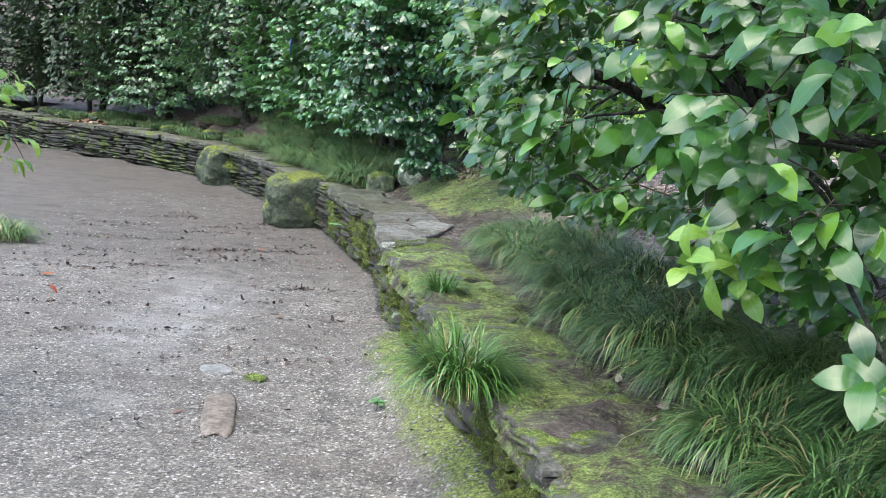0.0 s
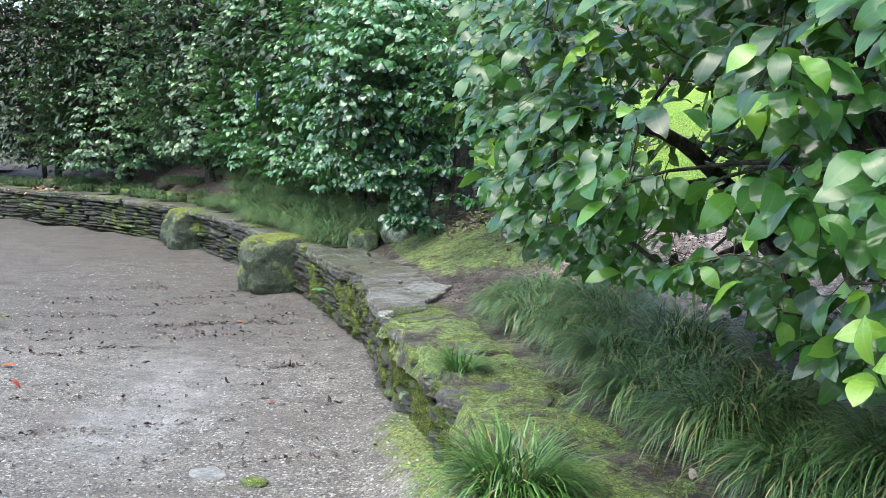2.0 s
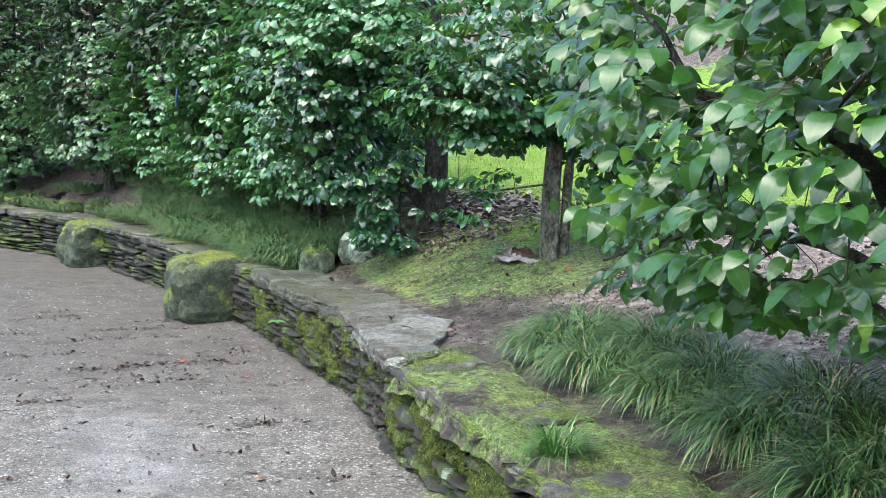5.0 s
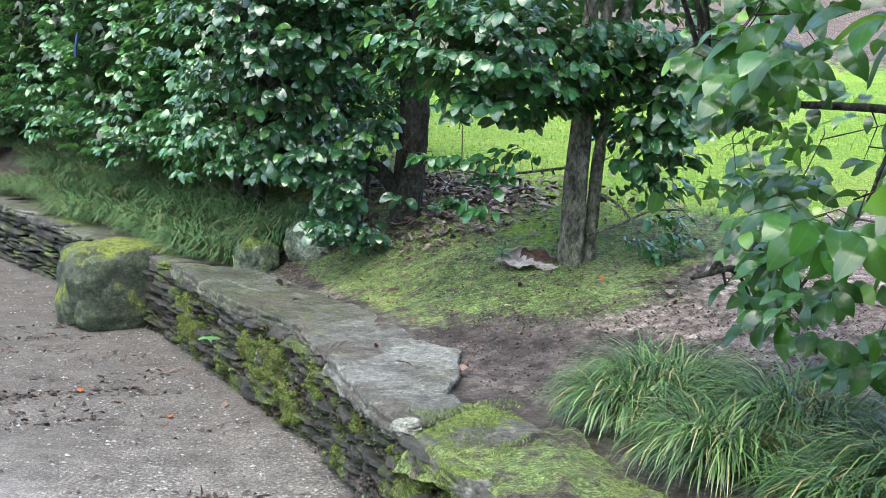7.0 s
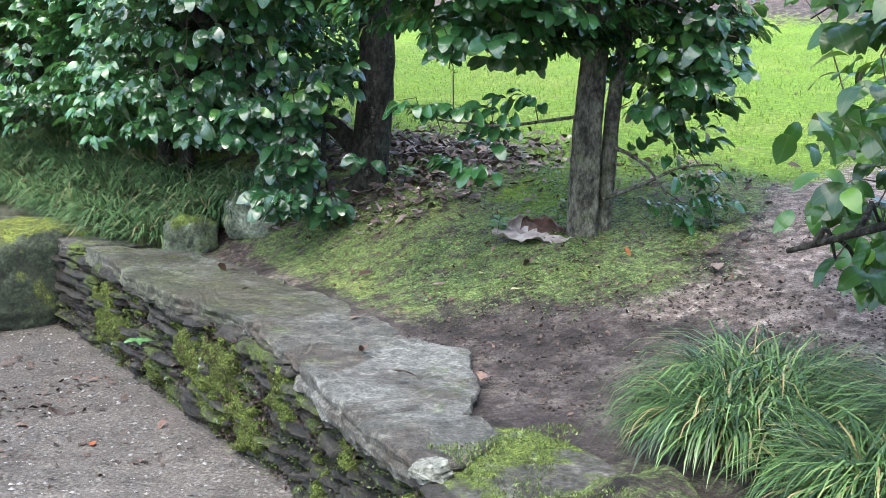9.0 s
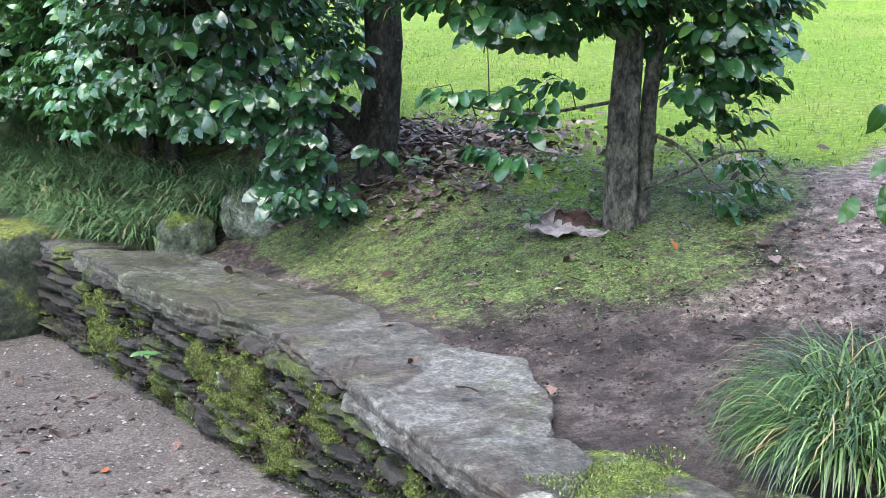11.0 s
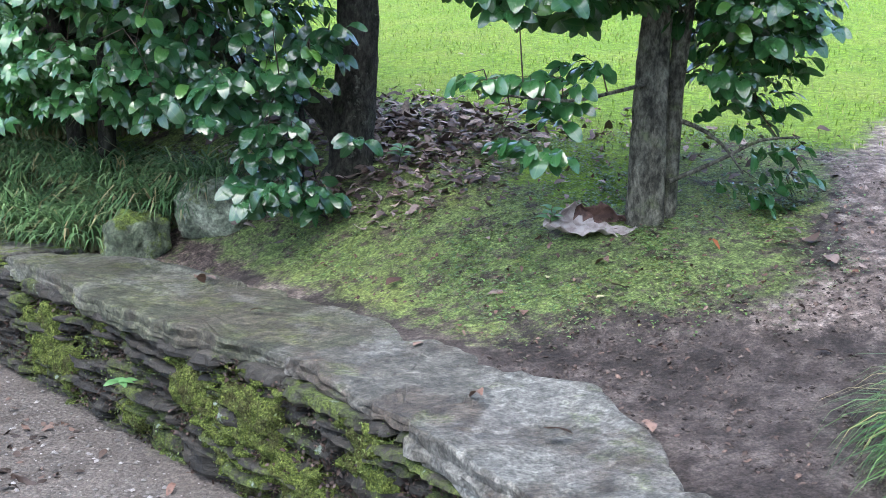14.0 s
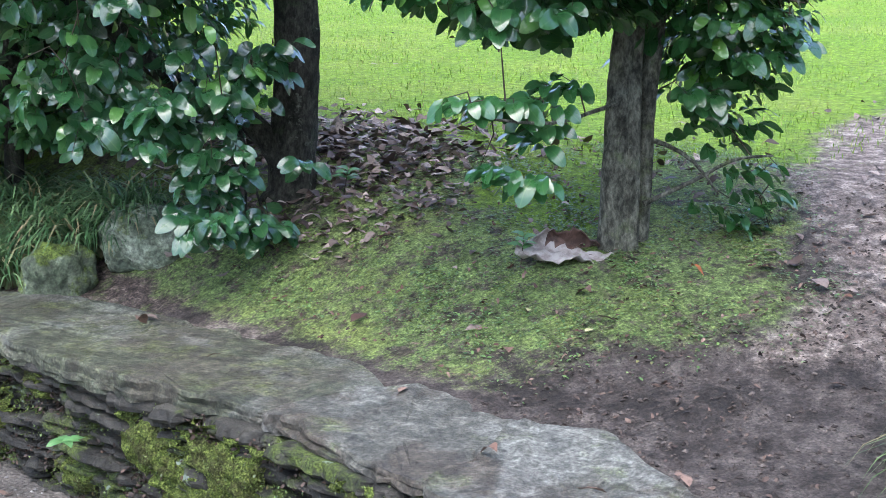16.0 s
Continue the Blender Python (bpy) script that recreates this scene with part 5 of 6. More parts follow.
def wall_stones(s0, s1, heights, lengths, pitch, seed):
    """Split stones in wavering courses, each (verts, faces, uvs): bulging fronts, slanting broken ends, dark joints between."""
    g = np.random.default_rng(seed)
    levels = [0.0]
    while levels[-1] < WALL_H - 0.03:
        levels.append(levels[-1] + g.uniform(*heights))
    levels[-1] = WALL_H - 0.005

    def level(k, S):
        dip = 0.017 * waves(S, S * 0 + k * 0.13, 3.2, seed + 1) + 0.007 * waves(S, S * 0 + k * 0.9, 11.0, seed + 2)
        return levels[k] + dip * min(1.0, k / 2) * min(1.0, (len(levels) - 1 - k) / 2)

    for k in range(len(levels) - 1):
        a = s0 - g.uniform(0.0, 0.3)
        while a < s1:
            b = a + g.uniform(*lengths) * (1.0 if g.random() < 0.75 else 0.45)
            n = max(4, int((b - a) / pitch))
            t = np.linspace(0, 1, n)
            S = a + 0.004 + (b - a - 0.008) * t
            lo, hi = level(k, S), level(k + 1, S)
            if k + 2 < len(levels) and g.random() < 0.14:
                hi = level(k + 2, S)
            h = np.maximum(hi - lo, 0.01)
            end = np.minimum(t / g.uniform(0.06, 0.3), (1 - t) / g.uniform(0.06, 0.3)).clip(0, 1) ** 0.6
            lo, hi = lo + 0.003 + h * 0.32 * (1 - end) * g.random(), hi - 0.003 - h * 0.45 * (1 - end)
            h = np.maximum(hi - lo, 0.006)
            face = g.uniform(-0.05, 0.02) + 0.02 * (WALL_H - levels[k]) + 0.011 * waves(S, S * 0 + k, 14.0, seed + 3) + g.normal(0, 0.0055, n) + 0.03 * (1 - end)
            slant = g.uniform(-0.02, 0.012)
            rows = [(0.16, lo + 0.2 * h), (face + 0.012 + slant, lo), (face - 0.004 + 0.5 * slant + g.normal(0, 0.003, n), lo + 0.3 * h), (face + g.normal(0, 0.003, n), hi - 0.25 * h), (face + 0.006, hi - 0.06 * h), (face + 0.02, hi), (0.16, hi)]
            shear = g.uniform(-0.02, 0.02)
            v = np.concatenate([along_wall(S + shear * (q / len(rows) - 0.5) * 2, np.broadcast_to(d, n), z) for q, (d, z) in enumerate(rows)])
            i = np.arange(len(rows) - 1)[:, None] * n + np.arange(n - 1)[None]
            f = np.concatenate([np.stack([i, i + 1, i + n + 1], -1).reshape(-1, 3), np.stack([i, i + n + 1, i + n], -1).reshape(-1, 3)])
            e = np.array([(n * q, n * (q + 1), 0) for q in range(1, len(rows) - 1)])
            f = np.concatenate([f, e[:, ::-1], e + n - 1])
            yield v, f, np.zeros((len(v), 2))
            a = b


near_stones = list(wall_stones(s_at(8.3), s_at(11.9), (0.018, 0.048), (0.12, 0.62), 0.02, 71))
far_stones = list(wall_stones(s_at(11.9), WS[-1] - 0.6, (0.02, 0.05), (0.25, 0.9), 0.07, 72)) + list(wall_stones(s_at(1.0), s_at(8.3), (0.022, 0.06), (0.15, 0.6), 0.04, 73))


def slab_mesh(outline, thick, material, seed, uneven=0.006):
    """A flat split slab: an outline of (x, y), its edge broken at two scales, its side in ledges, its top in shallow steps."""
    g = np.random.default_rng(seed)
    p = np.array(outline, float)
    rag = []
    for i in range(len(p)):
        a, b = p[i], p[(i + 1) % len(p)]
        n = max(2, int(np.linalg.norm(b - a) / 0.035))
        for t in np.linspace(0, 1, n, endpoint=False):
            rag.append(a + (b - a) * t)
    rag = np.array(rag)
    rag = rag * 0.6 + (np.roll(rag, 1, 0) + np.roll(rag, -1, 0)) * 0.2
    rag = rag + 0.01 * np.stack([waves(rag[:, 0], rag[:, 1], 22.0, seed), waves(rag[:, 0], rag[:, 1], 22.0, seed + 50)], -1) + g.normal(0, 0.0035, rag.shape)
    c = rag.mean(0)
    n = len(rag)
    size = np.linalg.norm(rag - c, axis=1).mean()
    rings = [(0.3, 0.0), (0.55, 0.0), (0.75, 0.0), (0.88, 0.0), (0.95, 0.001)]
    sides = [(-0.006, 0.001), (-0.001, 0.006), (0.002, 0.014), (-0.006, thick * 0.42), (0.008, thick * 0.5), (0.006, thick * 0.74), (-0.012, thick * 0.8), (-0.008, thick)]
    v, f = [], []
    for k, drop in rings:
        ring = c + (rag - c) * k
        v += list(np.column_stack([ring, np.full(n, thick - drop)]))
    for out, drop in sides:
        jag = 0.35 if drop < 0.015 else 1.0
        wave = waves(rag[:, 0], rag[:, 1], 30.0, seed + int(drop * 2000))[:, None] * (0.009 if drop > 0.015 else 0.0)
        ring = c + (rag - c) * (1 + (out + wave + jag * g.normal(0, 0.004, (n, 1))) / size)
        v += list(np.column_stack([ring, np.full(n, thick - drop) + (g.normal(0, 0.003, n) if drop > 0.015 else 0)]))
    v.append((*c, thick))
    v = np.array(v)
    steps = waves(v[:, 0], v[:, 1], 4.5, seed + 3)
    v[:, 2] += np.where(v[:, 2] > thick * 0.7, uneven * waves(v[:, 0], v[:, 1], 9.0, seed) + 0.3 * uneven * waves(v[:, 0], v[:, 1], 40.0, seed + 9) + 0.008 * np.round(steps * 1.4), 0.0)
    for k in range(len(rings) + len(sides) - 1):
        for j in range(n):
            a, b = k * n + j, k * n + (j + 1) % n
            f += [(a, b, b + n), (a, b + n, a + n)]
    f += [(len(v) - 1, (j + 1) % n, j) for j in range(n)]
    f = np.array(f)
    a, b = rag - c, np.roll(rag, -1, 0) - c
    if (a[:, 0] * b[:, 1] - a[:, 1] * b[:, 0]).sum() > 0:
        f = f[:, ::-1]
    return mesh_of("cap_slab", v, f, material, smooth=False)


def laid_slab(shape, top, thick, material, seed, tilt=0.0):
    """A cap slab by its outline: metres along the wall from the middle station, metres behind the face."""
    pts = np.array([on_wall(s_at(10.0) + a, b)[:2] for a, b in shape])
    mid = pts.mean(0)
    ob = part("cap_slab", slab_mesh(pts - mid, thick, material, seed), wall)
    ob.matrix_basis = pose(mid[0], mid[1], top - thick, tilt, 0, 0)
    return ob


def cap(y0, y1, width, z, thick, material, seed, over=0.035, tilt=0.0):
    """A cap slab along the wall's top between two stations."""
    g = np.random.default_rng(seed)
    s0, s1 = s_at(y0), s_at(y1)
    n = 4
    front = [on_wall(s, -over + g.normal(0, 0.024))[:2] for s in np.linspace(s0 + 0.012, s1 - 0.012, n)]
    back = [on_wall(s, width * g.uniform(0.78, 1.15))[:2] for s in np.linspace(s1 - g.uniform(0.01, 0.06), s0 + g.uniform(0.01, 0.06), n)]
    mid = np.mean(front + back, axis=0)
    me = slab_mesh(np.array(front + back) - mid, thick, material, seed)
    ob = part("cap_slab", me, wall)
    ob.matrix_basis = pose(mid[0], mid[1], z, tilt, g.normal(0, 0.6), 0)
    return ob


T = WALL_H
laid_slab([(1.97, -0.01), (1.55, 0.0), (1.15, -0.06), (0.68, -0.045), (0.38, 0.0), (0.05, 0.06), (0.0, 0.24), (-0.06, 0.44), (0.15, 0.55), (0.5, 0.55), (0.85, 0.5), (1.27, 0.47), (1.6, 0.4), (1.9, 0.34)], T + 0.038, 0.07, M_SLABG, 4)
laid_slab([(0.06, 0.05), (-0.12, 0.03), (-0.27, 0.0), (-0.45, -0.005), (-0.6, -0.01), (-0.6, 0.12), (-0.5, 0.38), (-0.44, 0.52), (-0.26, 0.62), (-0.08, 0.52), (0.02, 0.36), (0.05, 0.2)], T + 0.03, 0.05, M_SLAB, 2)
laid_slab([(-0.58, -0.02), (-0.8, -0.035), (-0.98, -0.045), (-1.24, -0.05), (-1.23, 0.1), (-1.29, 0.24), (-1.1, 0.38), (-0.88, 0.46), (-0.78, 0.51), (-0.66, 0.56), (-0.47, 0.47), (-0.57, 0.14)], T + 0.034, 0.1, M_SLAB, 3)
laid_slab([(-1.22, -0.05), (-1.43, -0.06), (-1.6, -0.035), (-1.65, 0.08), (-1.57, 0.18), (-1.4, 0.3), (-1.27, 0.27), (-1.2, 0.1)], T + 0.026, 0.07, M_SLAB, 5)
laid_slab([(-1.595, -0.035), (-1.66, -0.04), (-1.69, 0.01), (-1.64, 0.05), (-1.59, 0.03)], T + 0.034, 0.05, M_SLABP, 6)
laid_slab([(-1.66, 0.0), (-2.0, 0.0), (-2.0, 0.4), (-1.7, 0.45), (-1.42, 0.42), (-1.3, 0.27), (-1.55, 0.18)], T + 0.008, 0.06, M_SLABM, 7)
for i, y in enumerate(np.arange(11.9, 23.4, 0.62)):
    cap(y, y + 0.61, 0.42, T - 0.03 + 0.012 * math.sin(i * 2.1), 0.06, M_SLABG if i % 3 else M_SLABM, 20 + i)
ends = list(np.cumsum(np.random.default_rng(17).uniform(0.26, 0.72, 14)) + 1.2)
ends = [e for e in ends if e < 7.7] + [8.02]
for i, (y, e) in enumerate(zip(ends, ends[1:])):
    cap(y, e - 0.01, 0.4, T - 0.035 + 0.012 * math.sin(i * 1.7), 0.06, M_SLABM, 60 + i)


# ---- hewn blocks and bed rocks ----
def boulder(name, place, size, material, label, seed, rough=0.06, square=4.0, turn=0.0, group="", detail=22):
    """A stone between a box and a ball, its faces dressed unevenly."""
    bm = bmesh.new()
    bmesh.ops.create_cube(bm, size=2.0)
    bmesh.ops.subdivide_edges(bm, edges=bm.edges[:], cuts=detail, use_grid_fill=True)
    for v in bm.verts:
        d = v.co.copy()
        k = (abs(d.x) ** square + abs(d.y) ** square + abs(d.z) ** square) ** (1 / square)
        v.co = d / k
        w = Vector(v.co) * 1.7 + Vector((seed, seed * 2, 0))
        v.co *= 1 + rough * noise.noise(w) * 2 + rough * 0.6 * noise.noise(w * 3.5) + rough * 0.3 * noise.noise(w * 9) + rough * 0.22 * noise.noise(w * 21)
        v.co = Vector((v.co.x * size[0] / 2, v.co.y * size[1] / 2, (v.co.z + 0.86) * size[2] / 1.9))
    me = bpy.data.meshes.new(name)
    bm.to_mesh(me)
    bm.free()
    me.materials.append(material)
    me.polygons.foreach_set("use_smooth", [True] * len(me.polygons))
    ob = new(name, me)
    ob.matrix_basis = pose(*place, 0, 0, turn)
    return tagged(ob, label, "stone", group)


boulder("stone_block", (-1.6, 12.5, -0.03), (0.8, 0.64, 0.57), M_BLOCK, "squared stone block with a moss-green top on the grit", 1, 0.075, 5.5, 20, "blocks along the wall")
boulder("stone_block", (-3.22, 16.1, -0.03), (0.8, 0.66, 0.5), M_BLOCK, "weathered stone block with moss and pale worn top", 2, 0.07, 6.0, 30, "blocks along the wall")
boulder("bed_rock", (-0.78, 11.8, on_terrace(-0.78, 11.8, -0.05)), (0.25, 0.22, 0.25), M_ROCK, "small mossy rock edging the grass bed", 3, 0.12, 3.0, 10, "rocks edging the bed")
boulder("bed_rock", (-0.43, 11.74, on_terrace(-0.43, 11.74, -0.06)), (0.36, 0.25, 0.26), M_ROCKP, "pale grey-green sloping rock under camellia leaves", 4, 0.12, 2.6, -25, "rocks edging the bed")
for i in range(14):
    x, y, t = on_wall(s_at(16.8 + 0.42 * i), 0.62)
    boulder("bed_rock", (x, y, on_terrace(x, y, -0.06)), (0.34, 0.24, 0.13 + 0.04 * math.sin(i * 2.3)), M_BLOCK, "rounded rock edging the far hedge bed", 10 + i, 0.12, 2.8, t, "rocks edging the bed", 9)


boulder("path_stone", (-0.84, 5.8, -0.025), (0.15, 0.66, 0.05), M_PATHSTONE, "flat brown stone bedded in the grit path", 41, 0.08, 3.5, 12, "stones bedded in the path", 9)
boulder("path_stone", (-1.04, 6.55, -0.02), (0.16, 0.2, 0.04), M_PALESTONE, "small pale flat stone bedded in the grit", 42, 0.1, 3.0, 40, "stones bedded in the path", 9)
boulder("path_stone", (-0.8, 6.42, -0.015), (0.13, 0.09, 0.05), M_ROCK, "dark wet stone bedded in the grit", 43, 0.12, 3.0, -20, "stones bedded in the path", 9)


# ---- fallen leaves, twigs, litter ----
def litter(name, xs, ys, size, material, label, seed, lift=0.004, ground_at=None, stack=0.02):
    g = np.random.default_rng(seed)
    n = len(xs)
    z = (ground_at or terrace_height)(xs, ys) + lift + g.uniform(0, stack, n)
    a = g.uniform(0, 6.283, n)
    way = np.stack([np.cos(a), np.sin(a), g.normal(0, 0.22, n)], -1)
    rot = frames(way, np.stack([g.normal(0, 0.3, n), g.normal(0, 0.3, n), np.where(g.random(n) < 0.6, 1.0, -1.0)], -1))
    sz = size * g.uniform(0.55, 1.15, n)
    which = g.integers(0, len(LEAF_CURLED), n)
    me = leaf_mesh(name, (which, np.stack([xs, ys, z], -1), rot, np.stack([sz, sz, sz], -1)), LEAF_CURLED, material)
    return tagged(new(name, me), label, "leaf litter", kind="stuff")


n = 1500
lx, ly = g.normal(0.34, 0.46, n), g.normal(11.95, 0.45, n)
ok = (behind(lx, ly) > 0.75) & (np.hypot(lx - 0.08, ly - 11.55) > 0.1) & (ly > 11.25)
litter("leaf_litter", lx[ok], ly[ok], 0.075, M_LITTER, "drift of brown dead camellia leaves under the tree", 81, stack=0.04)
n = 1500
lx, ly = g.uniform(0.9, 3.2, n), g.uniform(3.6, 8.2, n)
litter("leaf_litter", lx, ly, 0.075, M_LITTER, "brown dead leaves on the soil beneath the bush", 82)
n = 1700
ls = g.uniform(s_at(12.2), s_at(21.0), n)
pts = np.array([on_wall(s, d)[:2] for s, d in zip(ls, g.uniform(0.62, 2.4, n))])
litter("leaf_litter", pts[:, 0], pts[:, 1], 0.08, M_DEAD, "dead leaves lying under the hedge", 83)
n = 420
lx, ly = g.normal(0.25, 0.3, n), g.uniform(10.95, 11.6, n)
ok = (behind(lx, ly) > 0.95) & (np.hypot(lx - 0.08, ly - 11.55) > 0.1)
litter("leaf_litter", lx[ok], ly[ok], 0.062, M_LITTER, "thin scatter of brown and pale dead leaves before the tree", 88)
n = 150
lx, ly = g.uniform(0.2, 1.6, n), g.uniform(10.5, 12.0, n)
litter("leaf_litter", lx, ly, 0.05, M_LITTER, "few small dead leaves on the yellow-green moss", 89)
n = 420
lx, ly = g.uniform(1.1, 3.6, n), g.uniform(8.9, 11.6, n)
ok = g.random(n) < 0.5 + 0.5 * waves(lx, ly, 2.0, 57)
lx, ly = lx[ok], ly[ok]
litter("leaf_litter", lx, ly, 0.06, M_LITTER, "scattered dead leaves beside the trodden track", 84)
heaps = np.column_stack([g.normal(-1.9, 0.75, 34), g.normal(10.6, 0.8, 34)])
heaps = np.concatenate([heaps, np.column_stack([g.uniform(-3.8, -0.9, 40), g.uniform(9.0, 13.0, 40)]), np.column_stack([g.uniform(-3.2, -0.6, 16), g.uniform(6.5, 10.0, 16)])])
many = g.integers(4, 28, len(heaps))
lx = np.repeat(heaps[:, 0], many) + g.normal(0, 0.19, many.sum())
ly = np.repeat(heaps[:, 1], many) + 0.25 * (lx - np.repeat(heaps[:, 0], many)) + g.normal(0, 0.035, many.sum())
ok = behind(lx, ly) < -0.12
litter("leaf_litter", lx[ok], ly[ok], 0.046, M_CRUMB, "dark broken leaf scraps washed across the grit", 85, 0.002, path_height, 0.004)


def fallen(place, length, turn, material, label, seed, on_path=False):
    g = np.random.default_rng(seed)
    tv, tf, tu = LEAF_CURLED[seed % 4]
    me = mesh_of("fallen_leaf", tv * (length, length, length), tf, material, tu)
    x, y = place
    z = (path_height if on_path else terrace_height)(np.array([x]), np.array([y]))[0]
    ob = new("fallen_leaf", me)
    low = (tv[:, 2] * length).min()
    ob.matrix_basis = pose(x, y, z - low + 0.003, g.normal(0, 6), g.normal(0, 6), turn)
    return tagged(ob, label, "dead leaf", "scattered fallen leaves")


BROWN, RUST, PALE = "dry dark-brown leaf lying on the ground", "rust-orange dead leaf lying flat", "pale cream fallen leaf"
for i, (x, y, l, mt, lb) in enumerate([(0.47, 10.1, 0.08, M_DEAD, BROWN), (0.46, 9.95, 0.07, M_LITTER, BROWN), (0.38, 9.97, 0.035, M_CREAM, PALE), (0.3, 10.2, 0.04, M_CREAM, PALE),
                                         (0.83, 10.05, 0.06, M_RUSSET, RUST), (1.02, 9.95, 0.07, M_DEAD, BROWN), (0.1, 10.25, 0.08, M_LITTER, BROWN), (0.13, 10.05, 0.07, M_DEAD, BROWN),
                                         (1.08, 9.6, 0.06, M_DEAD, BROWN), (0.72, 9.3, 0.06, M_DEAD, BROWN), (-0.06, 10.6, 0.08, M_DEAD, BROWN), (1.1, 9.78, 0.1, M_LITTER, BROWN), (0.95, 10.2, 0.06, M_LITTER, BROWN)]):
    fallen((x, y), l, 47.0 * i, mt, lb, i)
for i, (x, y, l, mt, lb) in enumerate([(-1.85, 7.94, 0.06, M_DEAD, BROWN), (-1.0, 8.07, 0.08, M_DEAD, BROWN), (-0.95, 8.0, 0.07, M_DEAD, BROWN), (-0.83, 6.46, 0.08, M_DEAD, BROWN), (-2.6, 8.2, 0.1, M_RUSSET, RUST),
                                         (-2.85, 8.7, 0.1, M_RUSSET, RUST), (-1.66, 10.6, 0.07, M_RUSSET, RUST), (-0.7, 10.13, 0.05, M_CREAM, PALE), (-0.92, 10.33, 0.05, M_DEAD, BROWN),
                                         (-1.2, 10.2, 0.06, M_RUSSET, RUST), (-1.5, 10.45, 0.07, M_DEAD, BROWN), (-1.05, 5.75, 0.07, M_DEAD, BROWN), (-1.15, 5.55, 0.06, M_DEAD, BROWN)]):
    fallen((x, y), l, 61.0 * i, mt, lb, i, True)
for i, (y, d, l, mt) in enumerate([(9.4, 0.2, 0.07, M_DEAD), (9.12, 0.26, 0.08, M_DEAD), (9.1, 0.47, 0.08, M_DEAD), (10.5, 0.24, 0.06, M_DEAD), (10.95, 0.3, 0.08, M_DEAD), (11.0, 0.42, 0.07, M_LITTER), (9.9, 0.45, 0.05, M_DEAD)]):
    x, yy, _ = on_wall(s_at(y), d)
    ob = fallen((x, yy), l, 80.0 * i, mt, "crumpled dark leaf on the cap stones", i)
    top = 0.048 if y > 10.05 else 0.04
    ob.location.z = WALL_H + top - min(q.co.z for q in ob.data.vertices)

# the great dry leaf by the twin-trunked tree
bm = bmesh.new()
bmesh.ops.create_grid(bm, x_segments=18, y_segments=12, size=0.5)
for q in bm.verts:
    u, w = q.co.x * 2, q.co.y * 2
    edge = 1 - 0.35 * u * u + 0.06 * math.sin(9 * u + 3 * w)
    fold = max(0.0, w - 0.05)
    q.co = Vector((u * 0.17 * (1 - 0.25 * max(0, w)), w * 0.11 * edge - 0.1 * fold * fold, 0.015 + 0.062 * fold * (1.2 - 0.5 * u * u) + 0.012 * math.sin(7 * u + 5 * w) + 0.006 * math.sin(23 * u)))
me = bpy.data.meshes.new("big_dry_leaf")
bm.to_mesh(me)
bm.free()
me.materials.append(M_PALELEAF)
me.materials.append(M_BIGLEAF)
for pl in me.polygons:
    pl.use_smooth = True
    pl.material_index = 1 if pl.center.y + 0.3 * pl.center.x > 0.015 else 0
ob = tagged(new("big_dry_leaf", me), "large curled dry leaf, brown above and pale beneath", "dead leaf")
ob.matrix_basis = pose(0.57, 10.4, on_terrace(0.57, 10.4, -0.005), 4, 3, -12)
sol = ob.modifiers.new("thickness", "SOLIDIFY")
sol.thickness = 0.003

# crumbs of soil and bark on the trodden patch
n = 2600
lx, ly = g.uniform(-0.2, 2.2, n), g.uniform(8.4, 9.9, n)
ok = (behind(lx, ly) > 0.5) & (waves(lx, ly, 3.0, 51) > -0.3)
litter("soil_crumbs", lx[ok], ly[ok], 0.022, M_CRUMB, "dark crumbs of soil and bark on bare earth", 86, 0.001, None, 0.004)
n = 260
lx, ly = g.uniform(-3.4, 0.2, n), g.uniform(5.0, 10.5, n)
ok = behind(lx, ly) < -0.1
litter("leaf_litter", lx[ok], ly[ok], 0.035, M_CRUMB, "small dark leaf scraps and twigs on the grit", 87, 0.002, path_height, 0.003)


def seedling(name, place, leaves, length, lean, label, seed):
    """A few oval leaves on a thin stalk."""
    g = np.random.default_rng(seed)
    root = thing(name, place, label, "seedling")
    tip = np.array(lean, float)
    v, f, u = tube([(0, 0, 0), tip * 0.5, tip], [0.002, 0.0016, 0.001], 5)
    part("stalk", mesh_of("stalk", v, f, M_TWIG), root)
    for j in range(leaves):
        a = 2.4 * j + g.uniform(0, 0.5)
        w = unit(np.array([math.cos(a), math.sin(a), 0.1]) + tip * 2)
        rot = frames(w[None], np.array([[0.0, -0.3, 1.0]]))
        lv, lf, lu = scatter(LEAF_SMALL[0], (tip * (0.55 + 0.45 * j / leaves))[None], rot, [[length, length, length]])
        part("leaf", mesh_of("leaf", lv, lf, M_WEEDLEAF, lu), root)


seedling("fern_sprig", (-0.985, 10.68, 0.26), 6, 0.055, (-0.06, -0.03, 0.02), "bright green leafy sprig growing from the wall", 1)
seedling("camellia_seedling", (0.42, 10.42, on_terrace(0.42, 10.42)), 7, 0.055, (0.01, 0.0, 0.11), "small green seedling beside the big dry leaf", 2)
seedling("camellia_seedling", (0.22, 11.35, on_terrace(0.22, 11.35)), 7, 0.06, (0.02, 0.0, 0.1), "small pale-green seedling at the foot of a tree", 3)
seedling("path_weed", (-0.12, 5.95, float(path_height(np.array([-0.12]), np.array([5.95]))[0])), 8, 0.05, (0.0, 0.0, 0.05), "bright green weed rooted in the moss bank", 4)

